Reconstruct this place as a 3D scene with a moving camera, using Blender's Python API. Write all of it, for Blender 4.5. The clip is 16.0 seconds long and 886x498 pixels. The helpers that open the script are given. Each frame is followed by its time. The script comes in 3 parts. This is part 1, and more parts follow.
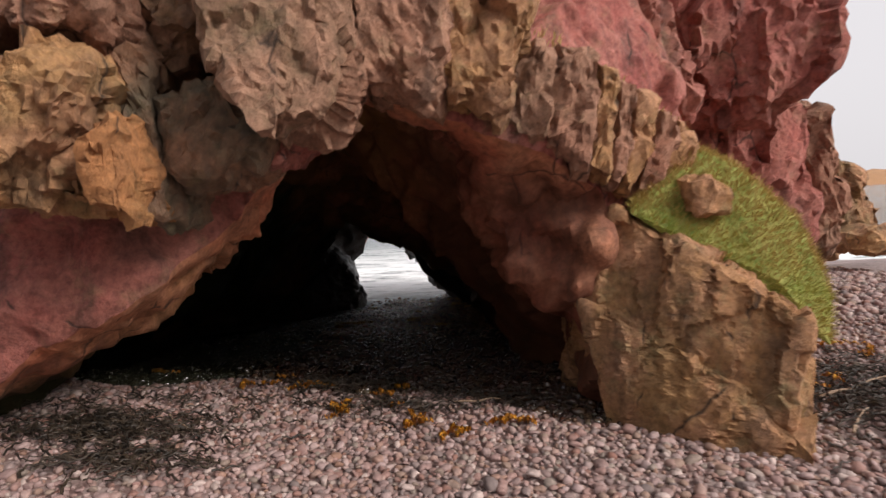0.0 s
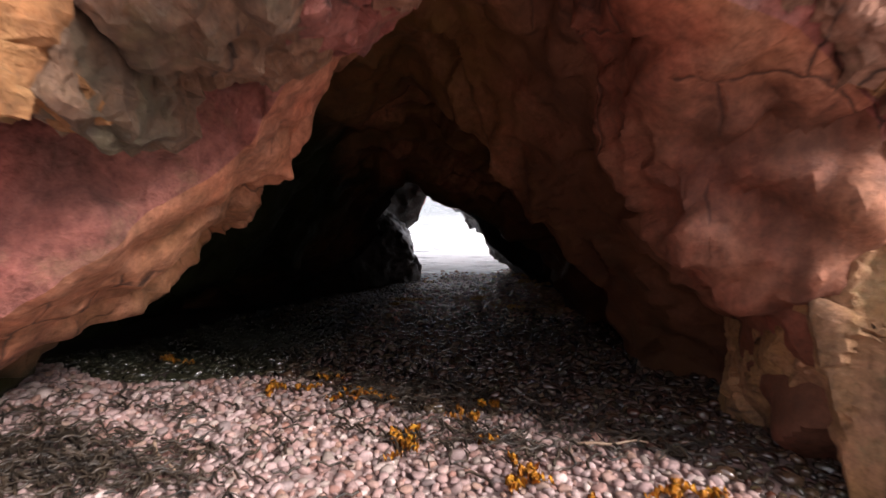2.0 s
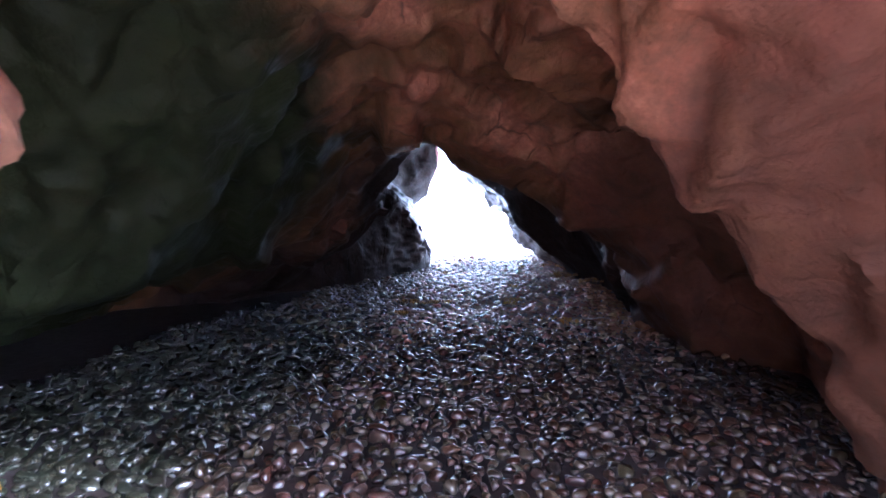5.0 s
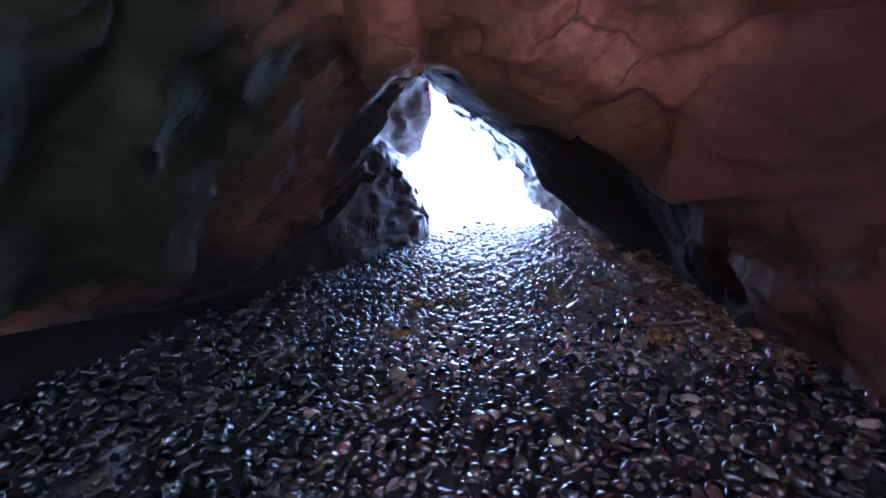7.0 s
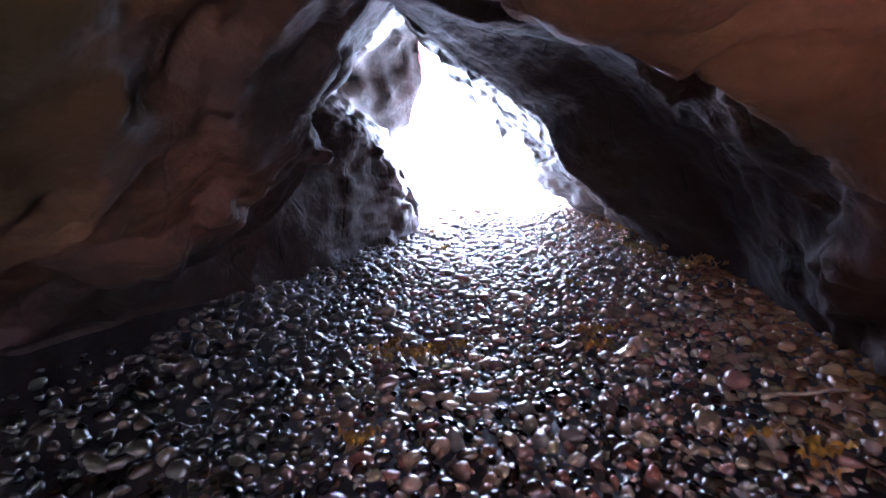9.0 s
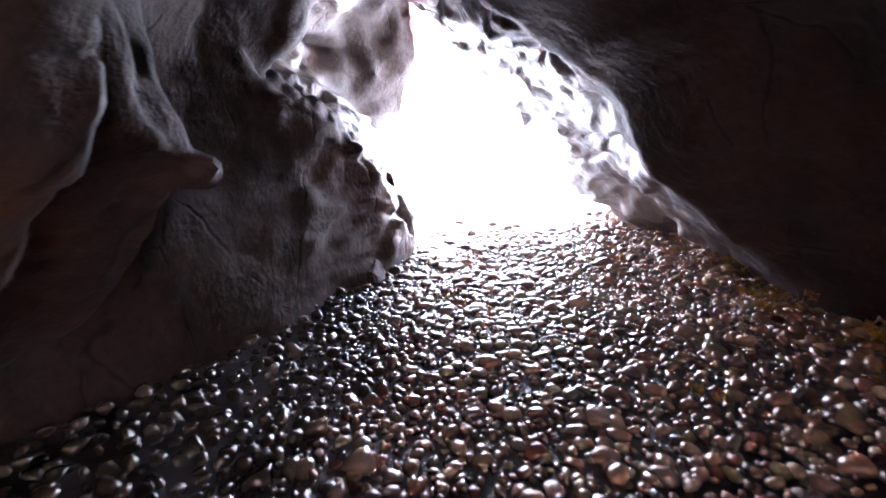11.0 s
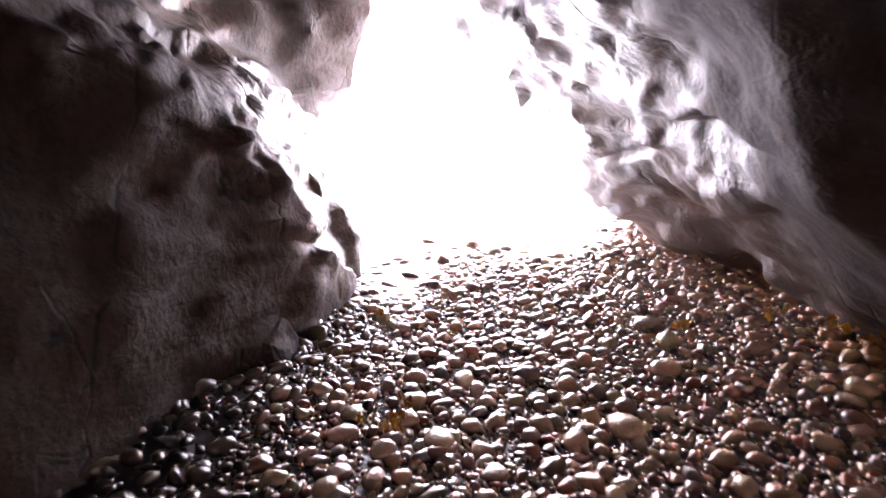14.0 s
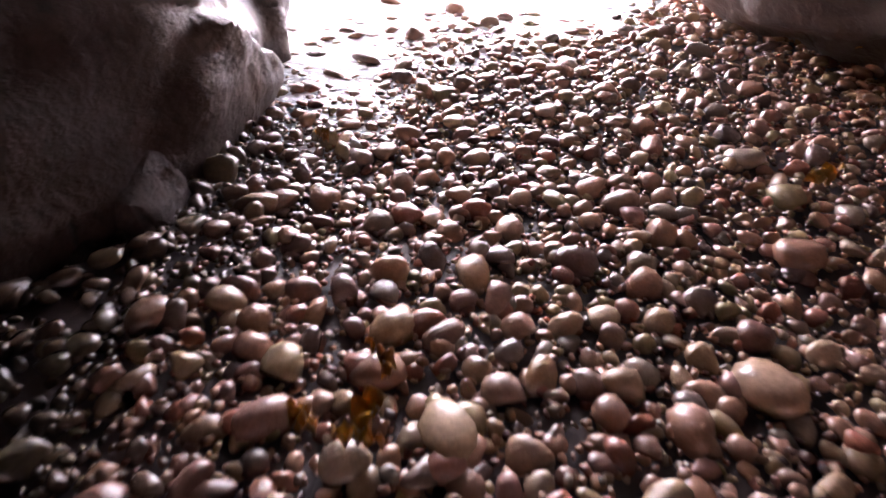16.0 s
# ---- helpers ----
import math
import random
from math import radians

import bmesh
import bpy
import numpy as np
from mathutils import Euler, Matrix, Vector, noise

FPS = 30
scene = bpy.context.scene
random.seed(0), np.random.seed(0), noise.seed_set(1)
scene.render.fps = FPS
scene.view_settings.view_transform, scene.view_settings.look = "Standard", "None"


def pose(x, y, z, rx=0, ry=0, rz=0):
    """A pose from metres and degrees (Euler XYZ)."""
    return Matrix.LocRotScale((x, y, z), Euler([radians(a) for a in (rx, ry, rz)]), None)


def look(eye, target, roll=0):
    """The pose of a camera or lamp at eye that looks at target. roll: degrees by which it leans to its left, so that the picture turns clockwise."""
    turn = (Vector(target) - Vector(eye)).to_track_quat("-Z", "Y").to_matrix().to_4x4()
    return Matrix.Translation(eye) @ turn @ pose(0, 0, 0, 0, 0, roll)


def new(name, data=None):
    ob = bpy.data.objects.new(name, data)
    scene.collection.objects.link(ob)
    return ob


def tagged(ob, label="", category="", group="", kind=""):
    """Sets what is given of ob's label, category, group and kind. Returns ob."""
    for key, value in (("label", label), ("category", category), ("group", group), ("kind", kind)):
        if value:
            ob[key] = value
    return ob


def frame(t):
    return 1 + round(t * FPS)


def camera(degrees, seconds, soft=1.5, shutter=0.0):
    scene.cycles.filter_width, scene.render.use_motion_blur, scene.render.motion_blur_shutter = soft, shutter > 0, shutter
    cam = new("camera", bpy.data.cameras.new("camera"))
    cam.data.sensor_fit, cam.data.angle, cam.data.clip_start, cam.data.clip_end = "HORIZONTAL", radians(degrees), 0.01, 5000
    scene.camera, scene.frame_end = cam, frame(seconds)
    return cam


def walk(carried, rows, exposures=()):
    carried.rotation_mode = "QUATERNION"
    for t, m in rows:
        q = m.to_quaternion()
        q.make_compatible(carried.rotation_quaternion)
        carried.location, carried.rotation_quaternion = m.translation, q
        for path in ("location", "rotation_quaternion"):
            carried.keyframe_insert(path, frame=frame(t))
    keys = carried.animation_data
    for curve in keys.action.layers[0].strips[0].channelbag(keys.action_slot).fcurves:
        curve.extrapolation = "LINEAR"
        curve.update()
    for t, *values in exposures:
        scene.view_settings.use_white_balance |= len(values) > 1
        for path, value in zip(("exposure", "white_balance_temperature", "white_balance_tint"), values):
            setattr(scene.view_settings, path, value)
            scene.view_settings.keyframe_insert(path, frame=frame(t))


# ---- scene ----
cam = camera(76.9, 16.0, soft=1.5, shutter=0.5)
PATH = [
    (0, (0.521, 0.025, 1.648), (0.536, 2.017, 1.472), -2.4),
    (0.5, (0.382, 0.338, 1.59), (0.345, 2.326, 1.377), -2.1),
    (1, (0.291, 0.713, 1.513), (0.194, 2.696, 1.27), -1.7),
    (1.5, (0.197, 1.209, 1.473), (0.058, 3.186, 1.203), -1.5),
    (2, (0.084, 1.727, 1.433), (-0.074, 3.702, 1.16), -0.9),
    (2.5, (0.022, 2.234, 1.36), (-0.153, 4.206, 1.08), -1.0),
    (3, (-0.067, 2.782, 1.256), (-0.259, 4.753, 0.978), -0.9),
    (3.2, (-0.104, 2.968, 1.188), (-0.286, 4.945, 0.948), -0.4),
    (5.3, (-0.495, 4.528, 1.257), (-0.653, 6.483, 0.867), 0.2),
    (5.5, (-0.533, 4.757, 1.227), (-0.687, 6.71, 0.822), -0.2),
    (6, (-0.679, 5.324, 1.197), (-0.83, 7.269, 0.753), -0.4),
    (6.5, (-0.81, 5.916, 1.139), (-0.955, 7.845, 0.634), -1.2),
    (7, (-0.837, 6.466, 1.096), (-0.962, 8.391, 0.567), -1.9),
    (7.5, (-0.895, 6.98, 1.005), (-1.005, 8.895, 0.437), -2.6),
    (8, (-0.913, 7.488, 0.94), (-1.015, 9.398, 0.358), -2.4),
    (8.5, (-0.884, 7.921, 0.893), (-0.971, 9.827, 0.295), -2.3),
    (9, (-0.9, 8.386, 0.822), (-1.01, 10.291, 0.224), -1.9),
    (9.2, (-0.92, 8.566, 0.789), (-1.014, 10.472, 0.192), -1.5),
    (11.3, (-1.146, 11.0, 0.545), (-1.237, 12.894, -0.092), -3.1),
    (11.5, (-1.154, 11.162, 0.538), (-1.231, 13.054, -0.104), -3.0),
    (12, (-1.113, 11.493, 0.467), (-1.159, 13.387, -0.175), -3.1),
    (12.5, (-1.087, 11.825, 0.446), (-1.138, 13.713, -0.21), -2.8),
    (13, (-1.033, 12.119, 0.373), (-1.075, 14.01, -0.278), -2.8),
    (13.5, (-1.039, 12.415, 0.306), (-1.071, 14.307, -0.342), -2.8),
    (14, (-1.003, 12.816, 0.269), (-1.038, 14.701, -0.4), -1.8),
    (14.5, (-1.069, 13.214, 0.199), (-1.104, 15.047, -0.599), -0.7),
    (15, (-1.076, 13.523, 0.084), (-1.074, 15.203, -1.001), 0.2),
    (15.5, (-1.132, 13.803, -0.005), (-1.081, 15.309, -1.321), 1.2),
    (16, (-1.164, 14.147, -0.11), (-1.036, 15.591, -1.488), 2.1),
]
EXPOSURES = [(0.0, 0.0, 6400, 16), (1.5, 0.1, 6400, 18), (2.0, 1.05, 6200, 20), (2.5, 1.75, 6000, 18), (3.2, 2.85, 5800, 17), (5.3, 4.6, 4300, 22), (6.5, 4.9, 3950, 24), (7.5, 5.45, 4250, 23), (9.0, 5.85, 4750, 25), (11.3, 6.15, 5500, 28), (14.0, 5.95, 6050, 34), (15.0, 5.4, 6200, 38), (16.0, 5.2, 6250, 38)]
walk(cam, [(t, look(e, g, r)) for t, e, g, r in PATH], EXPOSURES)

# ---- light: an overcast, white sky and a weak veiled sun ----
world = bpy.data.worlds.new("overcast_sky")
scene.world = world
world.use_nodes = True
wt = world.node_tree
sky = wt.nodes.new("ShaderNodeTexSky")
sky.sky_type, sky.sun_disc = "NISHITA", False
sky.sun_elevation, sky.sun_rotation = radians(34), radians(121)
sky.dust_density, sky.ozone_density, sky.air_density = 6.0, 0.5, 1.0
grey = wt.nodes.new("ShaderNodeHueSaturation")
grey.inputs["Saturation"].default_value = 0.15
cloud = wt.nodes.new("ShaderNodeMix")
cloud.data_type = "RGBA"
cloud.inputs[0].default_value = 0.75
cloud.inputs[7].default_value = (10.0, 9.9, 9.7, 1)
wt.links.new(sky.outputs[0], grey.inputs["Color"])
wt.links.new(grey.outputs[0], cloud.inputs[6])
wt.links.new(cloud.outputs[2], wt.nodes["Background"].inputs["Color"])
wt.nodes["Background"].inputs["Strength"].default_value = 0.098
sun = new("sun", bpy.data.lights.new("sun", "SUN"))
sun.data.energy, sun.data.angle, sun.data.color = 3.7, radians(20), (1.0, 0.92, 0.82)
sun.matrix_world = look((15, -9, 12), (0, 0, 0))


# ---- materials ----
class Shader:
    """A small builder for node materials in world-sized coordinates."""

    def __init__(self, name):
        self.mat = bpy.data.materials.new(name)
        self.mat.use_nodes = True
        self.t = self.mat.node_tree
        self.bsdf = self.t.nodes["Principled BSDF"]
        self.pos = self.t.nodes.new("ShaderNodeNewGeometry").outputs["Position"]

    def node(self, kind, **values):
        n = self.t.nodes.new(kind)
        for key, v in values.items():
            n.inputs[key.replace("_", " ")].default_value = v
        return n

    def link(self, a, b):
        self.t.links.new(a, b)

    def stretched(self, scale, turn=(0, 0, 0)):
        m = self.node("ShaderNodeMapping")
        m.inputs["Scale"].default_value, m.inputs["Rotation"].default_value = scale, turn
        self.link(self.pos, m.inputs["Vector"])
        return m.outputs[0]

    def noise(self, scale, detail=5.0, rough=0.6, where=None):
        n = self.node("ShaderNodeTexNoise", Scale=scale, Detail=detail, Roughness=rough)
        self.link(where or self.pos, n.inputs["Vector"])
        return n.outputs["Fac"]

    def cells(self, scale, where=None, feature="F1"):
        n = self.node("ShaderNodeTexVoronoi", Scale=scale)
        n.feature = feature
        self.link(where or self.pos, n.inputs["Vector"])
        return n

    def ramp(self, fac, *stops):
        n = self.node("ShaderNodeValToRGB")
        e = n.color_ramp.elements
        while len(e) < len(stops):
            e.new(0.5)
        for el, (p, c) in zip(e, stops):
            el.position, el.color = p, (*(c if isinstance(c, tuple) else (c, c, c)), 1)
        self.link(fac, n.inputs["Fac"])
        return n.outputs["Color"]

    def mix(self, fac, a, b, how="MIX"):
        n = self.t.nodes.new("ShaderNodeMix")
        n.data_type, n.blend_type = "RGBA", how
        for v, s in ((fac, n.inputs[0]), (a, n.inputs[6]), (b, n.inputs[7])):
            if isinstance(v, (float, int)):
                s.default_value = v
            elif isinstance(v, tuple):
                s.default_value = (*v, 1)
            else:
                self.link(v, s)
        return n.outputs[2]

    def math(self, how, a, b=0.0):
        n = self.t.nodes.new("ShaderNodeMath")
        n.operation = how
        for v, s in ((a, n.inputs[0]), (b, n.inputs[1])):
            if isinstance(v, (float, int)):
                s.default_value = v
            else:
                self.link(v, s)
        return n.outputs[0]

    def axis(self, which):
        n = self.t.nodes.new("ShaderNodeSeparateXYZ")
        self.link(self.pos, n.inputs[0])
        return n.outputs[which]

    def span(self, value, a, b, lo=0.0, hi=1.0):
        n = self.t.nodes.new("ShaderNodeMapRange")
        n.interpolation_type = "SMOOTHSTEP"
        for k, v in zip(("From Min", "From Max", "To Min", "To Max"), (a, b, lo, hi)):
            n.inputs[k].default_value = v
        self.link(value, n.inputs["Value"])
        return n.outputs[0]

    def relief(self, height, distance, strength=1.0, after=None):
        n = self.node("ShaderNodeBump", Strength=strength, Distance=distance)
        self.link(height, n.inputs["Height"])
        if after:
            self.link(after, n.inputs["Normal"])
        return n.outputs[0]

    def done(self, colour, rough, normal=None, **values):
        for v, k in ((colour, "Base Color"), (rough, "Roughness"), (normal, "Normal")):
            if v is None:
                continue
            if isinstance(v, (float, tuple)):
                self.bsdf.inputs[k].default_value = (*v, 1) if isinstance(v, tuple) else v
            else:
                self.link(v, self.bsdf.inputs[k])
        for k, v in values.items():
            self.bsdf.inputs[k.replace("_", " ")].default_value = v
        return self.mat


def rock_material(name, tones, wet=0.0, lichen=0.3, stain=0.5, algae_shade=False):
    s = Shader(name)
    big = s.noise(0.55, 4, 0.55)
    mid = s.noise(2.3, 6, 0.65)
    fine = s.noise(17.0, 6, 0.7)
    streak = s.noise(1.0, 5, 0.6, s.stretched((3.2, 3.2, 0.5), (0.25, 0.15, 0)))
    col = s.ramp(big, (0.34, tones[0]), (0.5, tones[1]), (0.64, tones[2]))
    col = s.mix(s.ramp(mid, (0.42, 0.0), (0.62, 0.85)), col, tones[3])
    col = s.mix(s.math("MULTIPLY", s.ramp(streak, (0.52, 0.0), (0.66, 1.0)), stain), col, (0.045, 0.035, 0.03))
    col = s.mix(s.math("MULTIPLY", s.ramp(s.noise(3.7, 7, 0.7), (0.55, 0.0), (0.68, 1.0)), lichen), col, (0.24, 0.21, 0.10))
    col = s.mix(0.8, col, s.ramp(fine, (0.3, (0.4, 0.4, 0.4)), (0.7, (1.5, 1.5, 1.5))), "MULTIPLY")
    bent = s.t.nodes.new("ShaderNodeMix")
    bent.data_type = "VECTOR"
    bent.inputs[0].default_value = 0.22
    wob = s.node("ShaderNodeTexNoise", Scale=1.9, Detail=5.0)
    s.link(s.pos, wob.inputs["Vector"])
    s.link(s.stretched((1.0, 1.0, 0.5), (0.3, 0.2, 0.1)), bent.inputs[4])
    s.link(wob.outputs["Color"], bent.inputs[5])
    crack = s.math("ADD", s.cells(2.1, bent.outputs[1], "DISTANCE_TO_EDGE").outputs["Distance"], s.ramp(s.noise(1.4, 3), (0.44, 0.0), (0.6, 0.08)))
    line = s.ramp(crack, (0.0, 0.0), (0.03, 1.0))
    chips = s.cells(9.0, s.stretched((1.0, 1.0, 0.6), (0.3, 0.2, 0.1)))
    nrm = s.relief(chips.outputs["Color"], 0.018, 0.5)
    nrm = s.relief(s.noise(7.0, 8, 0.7), 0.055, 1.0, nrm)
    nrm = s.relief(fine, 0.022, 1.0, nrm)
    nrm = s.relief(line, 0.03, 0.35, nrm)
    col = s.mix(s.ramp(crack, (0.0, 0.85), (0.022, 0.0)), col, (0.03, 0.022, 0.018))
    if algae_shade:
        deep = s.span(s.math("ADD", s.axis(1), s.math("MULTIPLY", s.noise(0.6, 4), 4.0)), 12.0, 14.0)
        lit_band = s.span(s.math("ADD", s.math("ADD", s.axis(1), s.span(s.axis(0), -1.2, -0.4, -1.0, 0.0)), s.math("MULTIPLY", s.noise(1.3, 3), 0.6)), 15.2, 15.7)
        lit_band = s.math("MULTIPLY", lit_band, s.span(s.axis(1), 18.4, 17.6))
        cave_shade = s.mix(0.55, s.mix(1.0, col, (0.14, 0.17, 0.2), "MULTIPLY"), (0.013, 0.014, 0.012))
        cave_shade = s.mix(lit_band, cave_shade, s.ramp(mid, (0.35, (0.055, 0.042, 0.033)), (0.65, (0.12, 0.085, 0.062))))
        tan = s.math("MULTIPLY", s.span(s.math("ADD", s.axis(1), s.math("MULTIPLY", s.noise(1.1, 4), 3.0)), 6.0, 7.6), s.ramp(s.noise(0.8, 4), (0.3, 0.4), (0.52, 1.0)))
        col = s.mix(tan, col, s.ramp(mid, (0.3, (0.09, 0.05, 0.014)), (0.5, (0.15, 0.066, 0.024)), (0.7, (0.18, 0.095, 0.03))))
        col = s.mix(s.ramp(s.noise(1.5, 7, 0.68), (0.50, 0.0), (0.66, 0.7)), col, (0.075, 0.045, 0.022))
        shadowed = s.math("MULTIPLY", s.span(s.math("ADD", s.axis(0), s.noise(0.9, 4)), 0.5, 1.1), s.span(s.axis(1), 4.0, 4.5))
        col = s.mix(s.math("MULTIPLY", shadowed, 0.62), col, s.ramp(mid, (0.3, (0.05, 0.022, 0.016)), (0.7, (0.1, 0.04, 0.028))))
        col = s.mix(deep, col, cave_shade)
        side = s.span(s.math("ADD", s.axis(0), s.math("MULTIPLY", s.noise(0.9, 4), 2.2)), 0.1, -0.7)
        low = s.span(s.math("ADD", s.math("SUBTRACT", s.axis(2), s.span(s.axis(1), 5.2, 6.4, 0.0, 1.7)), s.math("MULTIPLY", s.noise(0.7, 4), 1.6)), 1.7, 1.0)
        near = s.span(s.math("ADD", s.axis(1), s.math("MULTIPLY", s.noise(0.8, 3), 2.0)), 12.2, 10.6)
        film_shade = s.math("MULTIPLY", s.math("MULTIPLY", side, s.math("MULTIPLY", low, near)), 0.95)
        col = s.mix(film_shade, col, s.ramp(mid, (0.3, (0.004, 0.009, 0.002)), (0.7, (0.010, 0.020, 0.004))))
        rough = s.mix(deep, s.ramp(mid, (0.3, 0.62), (0.7, 0.85)), s.ramp(mid, (0.3, 0.68), (0.7, 0.85)))
        rough = s.mix(lit_band, rough, s.ramp(mid, (0.3, 0.34), (0.7, 0.5)))
        soft_relief = s.relief(s.noise(5.0, 6, 0.6), 0.05, 0.55)
        soft_relief = s.relief(line, 0.03, 0.3, soft_relief)
        soft_relief = s.relief(s.noise(13.0, 6, 0.65), 0.02, 0.55, soft_relief)
        soft_relief = s.relief(fine, 0.008, 0.45, soft_relief)
        s.link(s.mix(lit_band, (0.2, 0.2, 0.2), (0.5, 0.5, 0.5)), s.bsdf.inputs["Specular IOR Level"])
        return s.done(col, rough, soft_relief)
    rough = s.ramp(mid, (0.3, 0.85 - 0.5 * wet), (0.7, 0.95 - 0.55 * wet))
    return s.done(col, rough, nrm, Specular_IOR_Level=0.35 + 0.25 * wet)


RED = ((0.28, 0.064, 0.052), (0.34, 0.105, 0.082), (0.31, 0.13, 0.09), (0.40, 0.16, 0.125))
OCHRE = ((0.31, 0.15, 0.06), (0.41, 0.225, 0.095), (0.22, 0.135, 0.06), (0.43, 0.225, 0.125))
PINK = ((0.29, 0.12, 0.075), (0.33, 0.165, 0.105), (0.21, 0.135, 0.08), (0.39, 0.22, 0.145))
ORANGE = ((0.38, 0.115, 0.03), (0.45, 0.165, 0.045), (0.29, 0.14, 0.05), (0.46, 0.21, 0.085))
DARK = ((0.15, 0.095, 0.05), (0.23, 0.115, 0.06), (0.11, 0.085, 0.05), (0.29, 0.15, 0.085))
MOUTH = ((0.36, 0.09, 0.055), (0.44, 0.15, 0.085), (0.36, 0.17, 0.085), (0.48, 0.22, 0.13))
M_CAVE = rock_material("wet_shaded_cave_rock", MOUTH, wet=0.35, lichen=0.12, algae_shade=True)
M_CLIFF = rock_material("red_sandstone", RED, wet=0.15)
M_RED = rock_material("weathered_red_sandstone", RED, wet=0.05, lichen=0.25)
M_OCHRE = rock_material("ochre_sandstone", OCHRE, wet=0.1, lichen=0.5)
M_PINK = rock_material("pink_sandstone", PINK, wet=0.05, lichen=0.35)
M_ORANGE = rock_material("orange_lichened_rock", ORANGE, wet=0.1, lichen=0.2, stain=0.3)
M_GREY = rock_material("wet_grey_rock", ((0.10, 0.09, 0.075), (0.16, 0.12, 0.095), (0.12, 0.115, 0.07), (0.20, 0.16, 0.13)), wet=0.75, lichen=0.2)
M_DARK = rock_material("damp_dark_rock", DARK, wet=0.5, lichen=0.3)


def pebble_material(name, wet, k, rough=0.27, gloss=0.7):
    s = Shader(name)
    g = s.t.nodes.new("ShaderNodeNewGeometry")
    o = s.t.nodes.new("ShaderNodeObjectInfo")
    pick = s.math("FRACT", s.math("ADD", g.outputs["Random Per Island"], o.outputs["Random"]))
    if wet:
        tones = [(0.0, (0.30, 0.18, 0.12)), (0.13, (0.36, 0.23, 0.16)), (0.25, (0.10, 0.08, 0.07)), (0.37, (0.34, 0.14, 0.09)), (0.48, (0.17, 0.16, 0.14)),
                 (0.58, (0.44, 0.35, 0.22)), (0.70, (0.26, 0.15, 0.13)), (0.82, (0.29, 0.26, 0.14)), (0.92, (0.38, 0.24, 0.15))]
    else:
        tones = [(0.0, (0.30, 0.215, 0.205)), (0.16, (0.44, 0.37, 0.37)), (0.30, (0.27, 0.155, 0.125)), (0.42, (0.37, 0.27, 0.255)), (0.55, (0.20, 0.18, 0.18)),
                 (0.66, (0.47, 0.39, 0.38)), (0.78, (0.32, 0.21, 0.16)), (0.88, (0.27, 0.25, 0.22)), (0.96, (0.56, 0.50, 0.48))]
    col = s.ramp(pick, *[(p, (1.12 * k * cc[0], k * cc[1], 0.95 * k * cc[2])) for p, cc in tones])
    speck = s.noise(60.0, 4, 0.7)
    col = s.mix(0.5, col, s.ramp(speck, (0.3, (0.6, 0.6, 0.6)), (0.7, (1.25, 1.22, 1.2))), "MULTIPLY")
    col = s.mix(s.math("MULTIPLY", s.ramp(s.noise(14.0, 3, 0.5), (0.5, 0.0), (0.65, 1.0)), 0.4), col, (0.2 * k, 0.15 * k, 0.13 * k))
    if wet:
        rust = s.math("MULTIPLY", s.span(s.math("ADD", s.axis(0), s.math("MULTIPLY", s.noise(1.6, 4), 1.1)), 1.2, 1.75), s.span(s.axis(1), 9.8, 11.0, 0.0, 0.6))
        col = s.mix(rust, col, s.ramp(s.noise(11.0, 4), (0.35, (0.20, 0.075, 0.02)), (0.65, (0.42, 0.20, 0.06))))
        left_shade = s.span(s.math("ADD", s.axis(0), s.math("MULTIPLY", s.noise(1.3, 4), 1.2)), -0.7, -1.5, 0.0, 0.85)
        col = s.mix(left_shade, col, s.ramp(speck, (0.3, (0.012, 0.016, 0.010)), (0.7, (0.035, 0.038, 0.022))))
    nrm = s.relief(s.noise(40.0, 5, 0.6), 0.006, 0.5)
    return s.done(col, rough, nrm, Specular_IOR_Level=gloss)


M_PEBBLE = pebble_material("dry_pebble", False, 0.76, 0.7, 0.35)
M_WET_SHADE = pebble_material("wet_shade_pebble", True, 0.2, 0.18, 0.9)
M_COBBLE = pebble_material("wet_cobble", True, 1.05)


def shingle_material():
    s = Shader("shingle_bed")
    c = s.cells(22.0)
    col = s.ramp(c.outputs["Color"], (0.2, (0.16, 0.10, 0.09)), (0.5, (0.26, 0.18, 0.16)), (0.8, (0.33, 0.26, 0.24)))
    nrm = s.relief(c.outputs["Distance"], 0.03, -0.9)
    col = s.mix(1.0, col, s.ramp(s.noise(1.3), (0.3, 0.6), (0.7, 1.1)), "MULTIPLY")
    cave_shade = s.math("MULTIPLY", s.span(s.math("ADD", s.axis(1), s.noise(1.5)), 5.6, 6.6), s.span(s.axis(0), 3.4, 2.4))
    return s.done(s.mix(cave_shade, col, s.mix(1.0, col, (0.2, 0.19, 0.18), "MULTIPLY")), 0.6, nrm)


def water_material():
    s = Shader("sea_water")
    n = s.noise(1.4, 6, 0.6, s.stretched((1, 1.6, 1)))
    nrm = s.relief(n, 0.25, 0.7)
    nrm = s.relief(s.noise(9.0, 4, 0.6), 0.02, 0.6, nrm)
    surf = s.math("MULTIPLY", s.ramp(s.noise(0.7, 7, 0.7, s.stretched((0.6, 1.5, 1))), (0.36, 0.0), (0.52, 1.0)), s.span(s.axis(1), 45.0, 24.0))
    col = s.mix(surf, s.ramp(s.noise(0.05), (0.4, (0.05, 0.085, 0.09)), (0.6, (0.09, 0.12, 0.12))), (0.82, 0.84, 0.84))
    return s.done(col, s.math("ADD", s.math("MULTIPLY", surf, 0.6), 0.08), nrm, IOR=1.33)


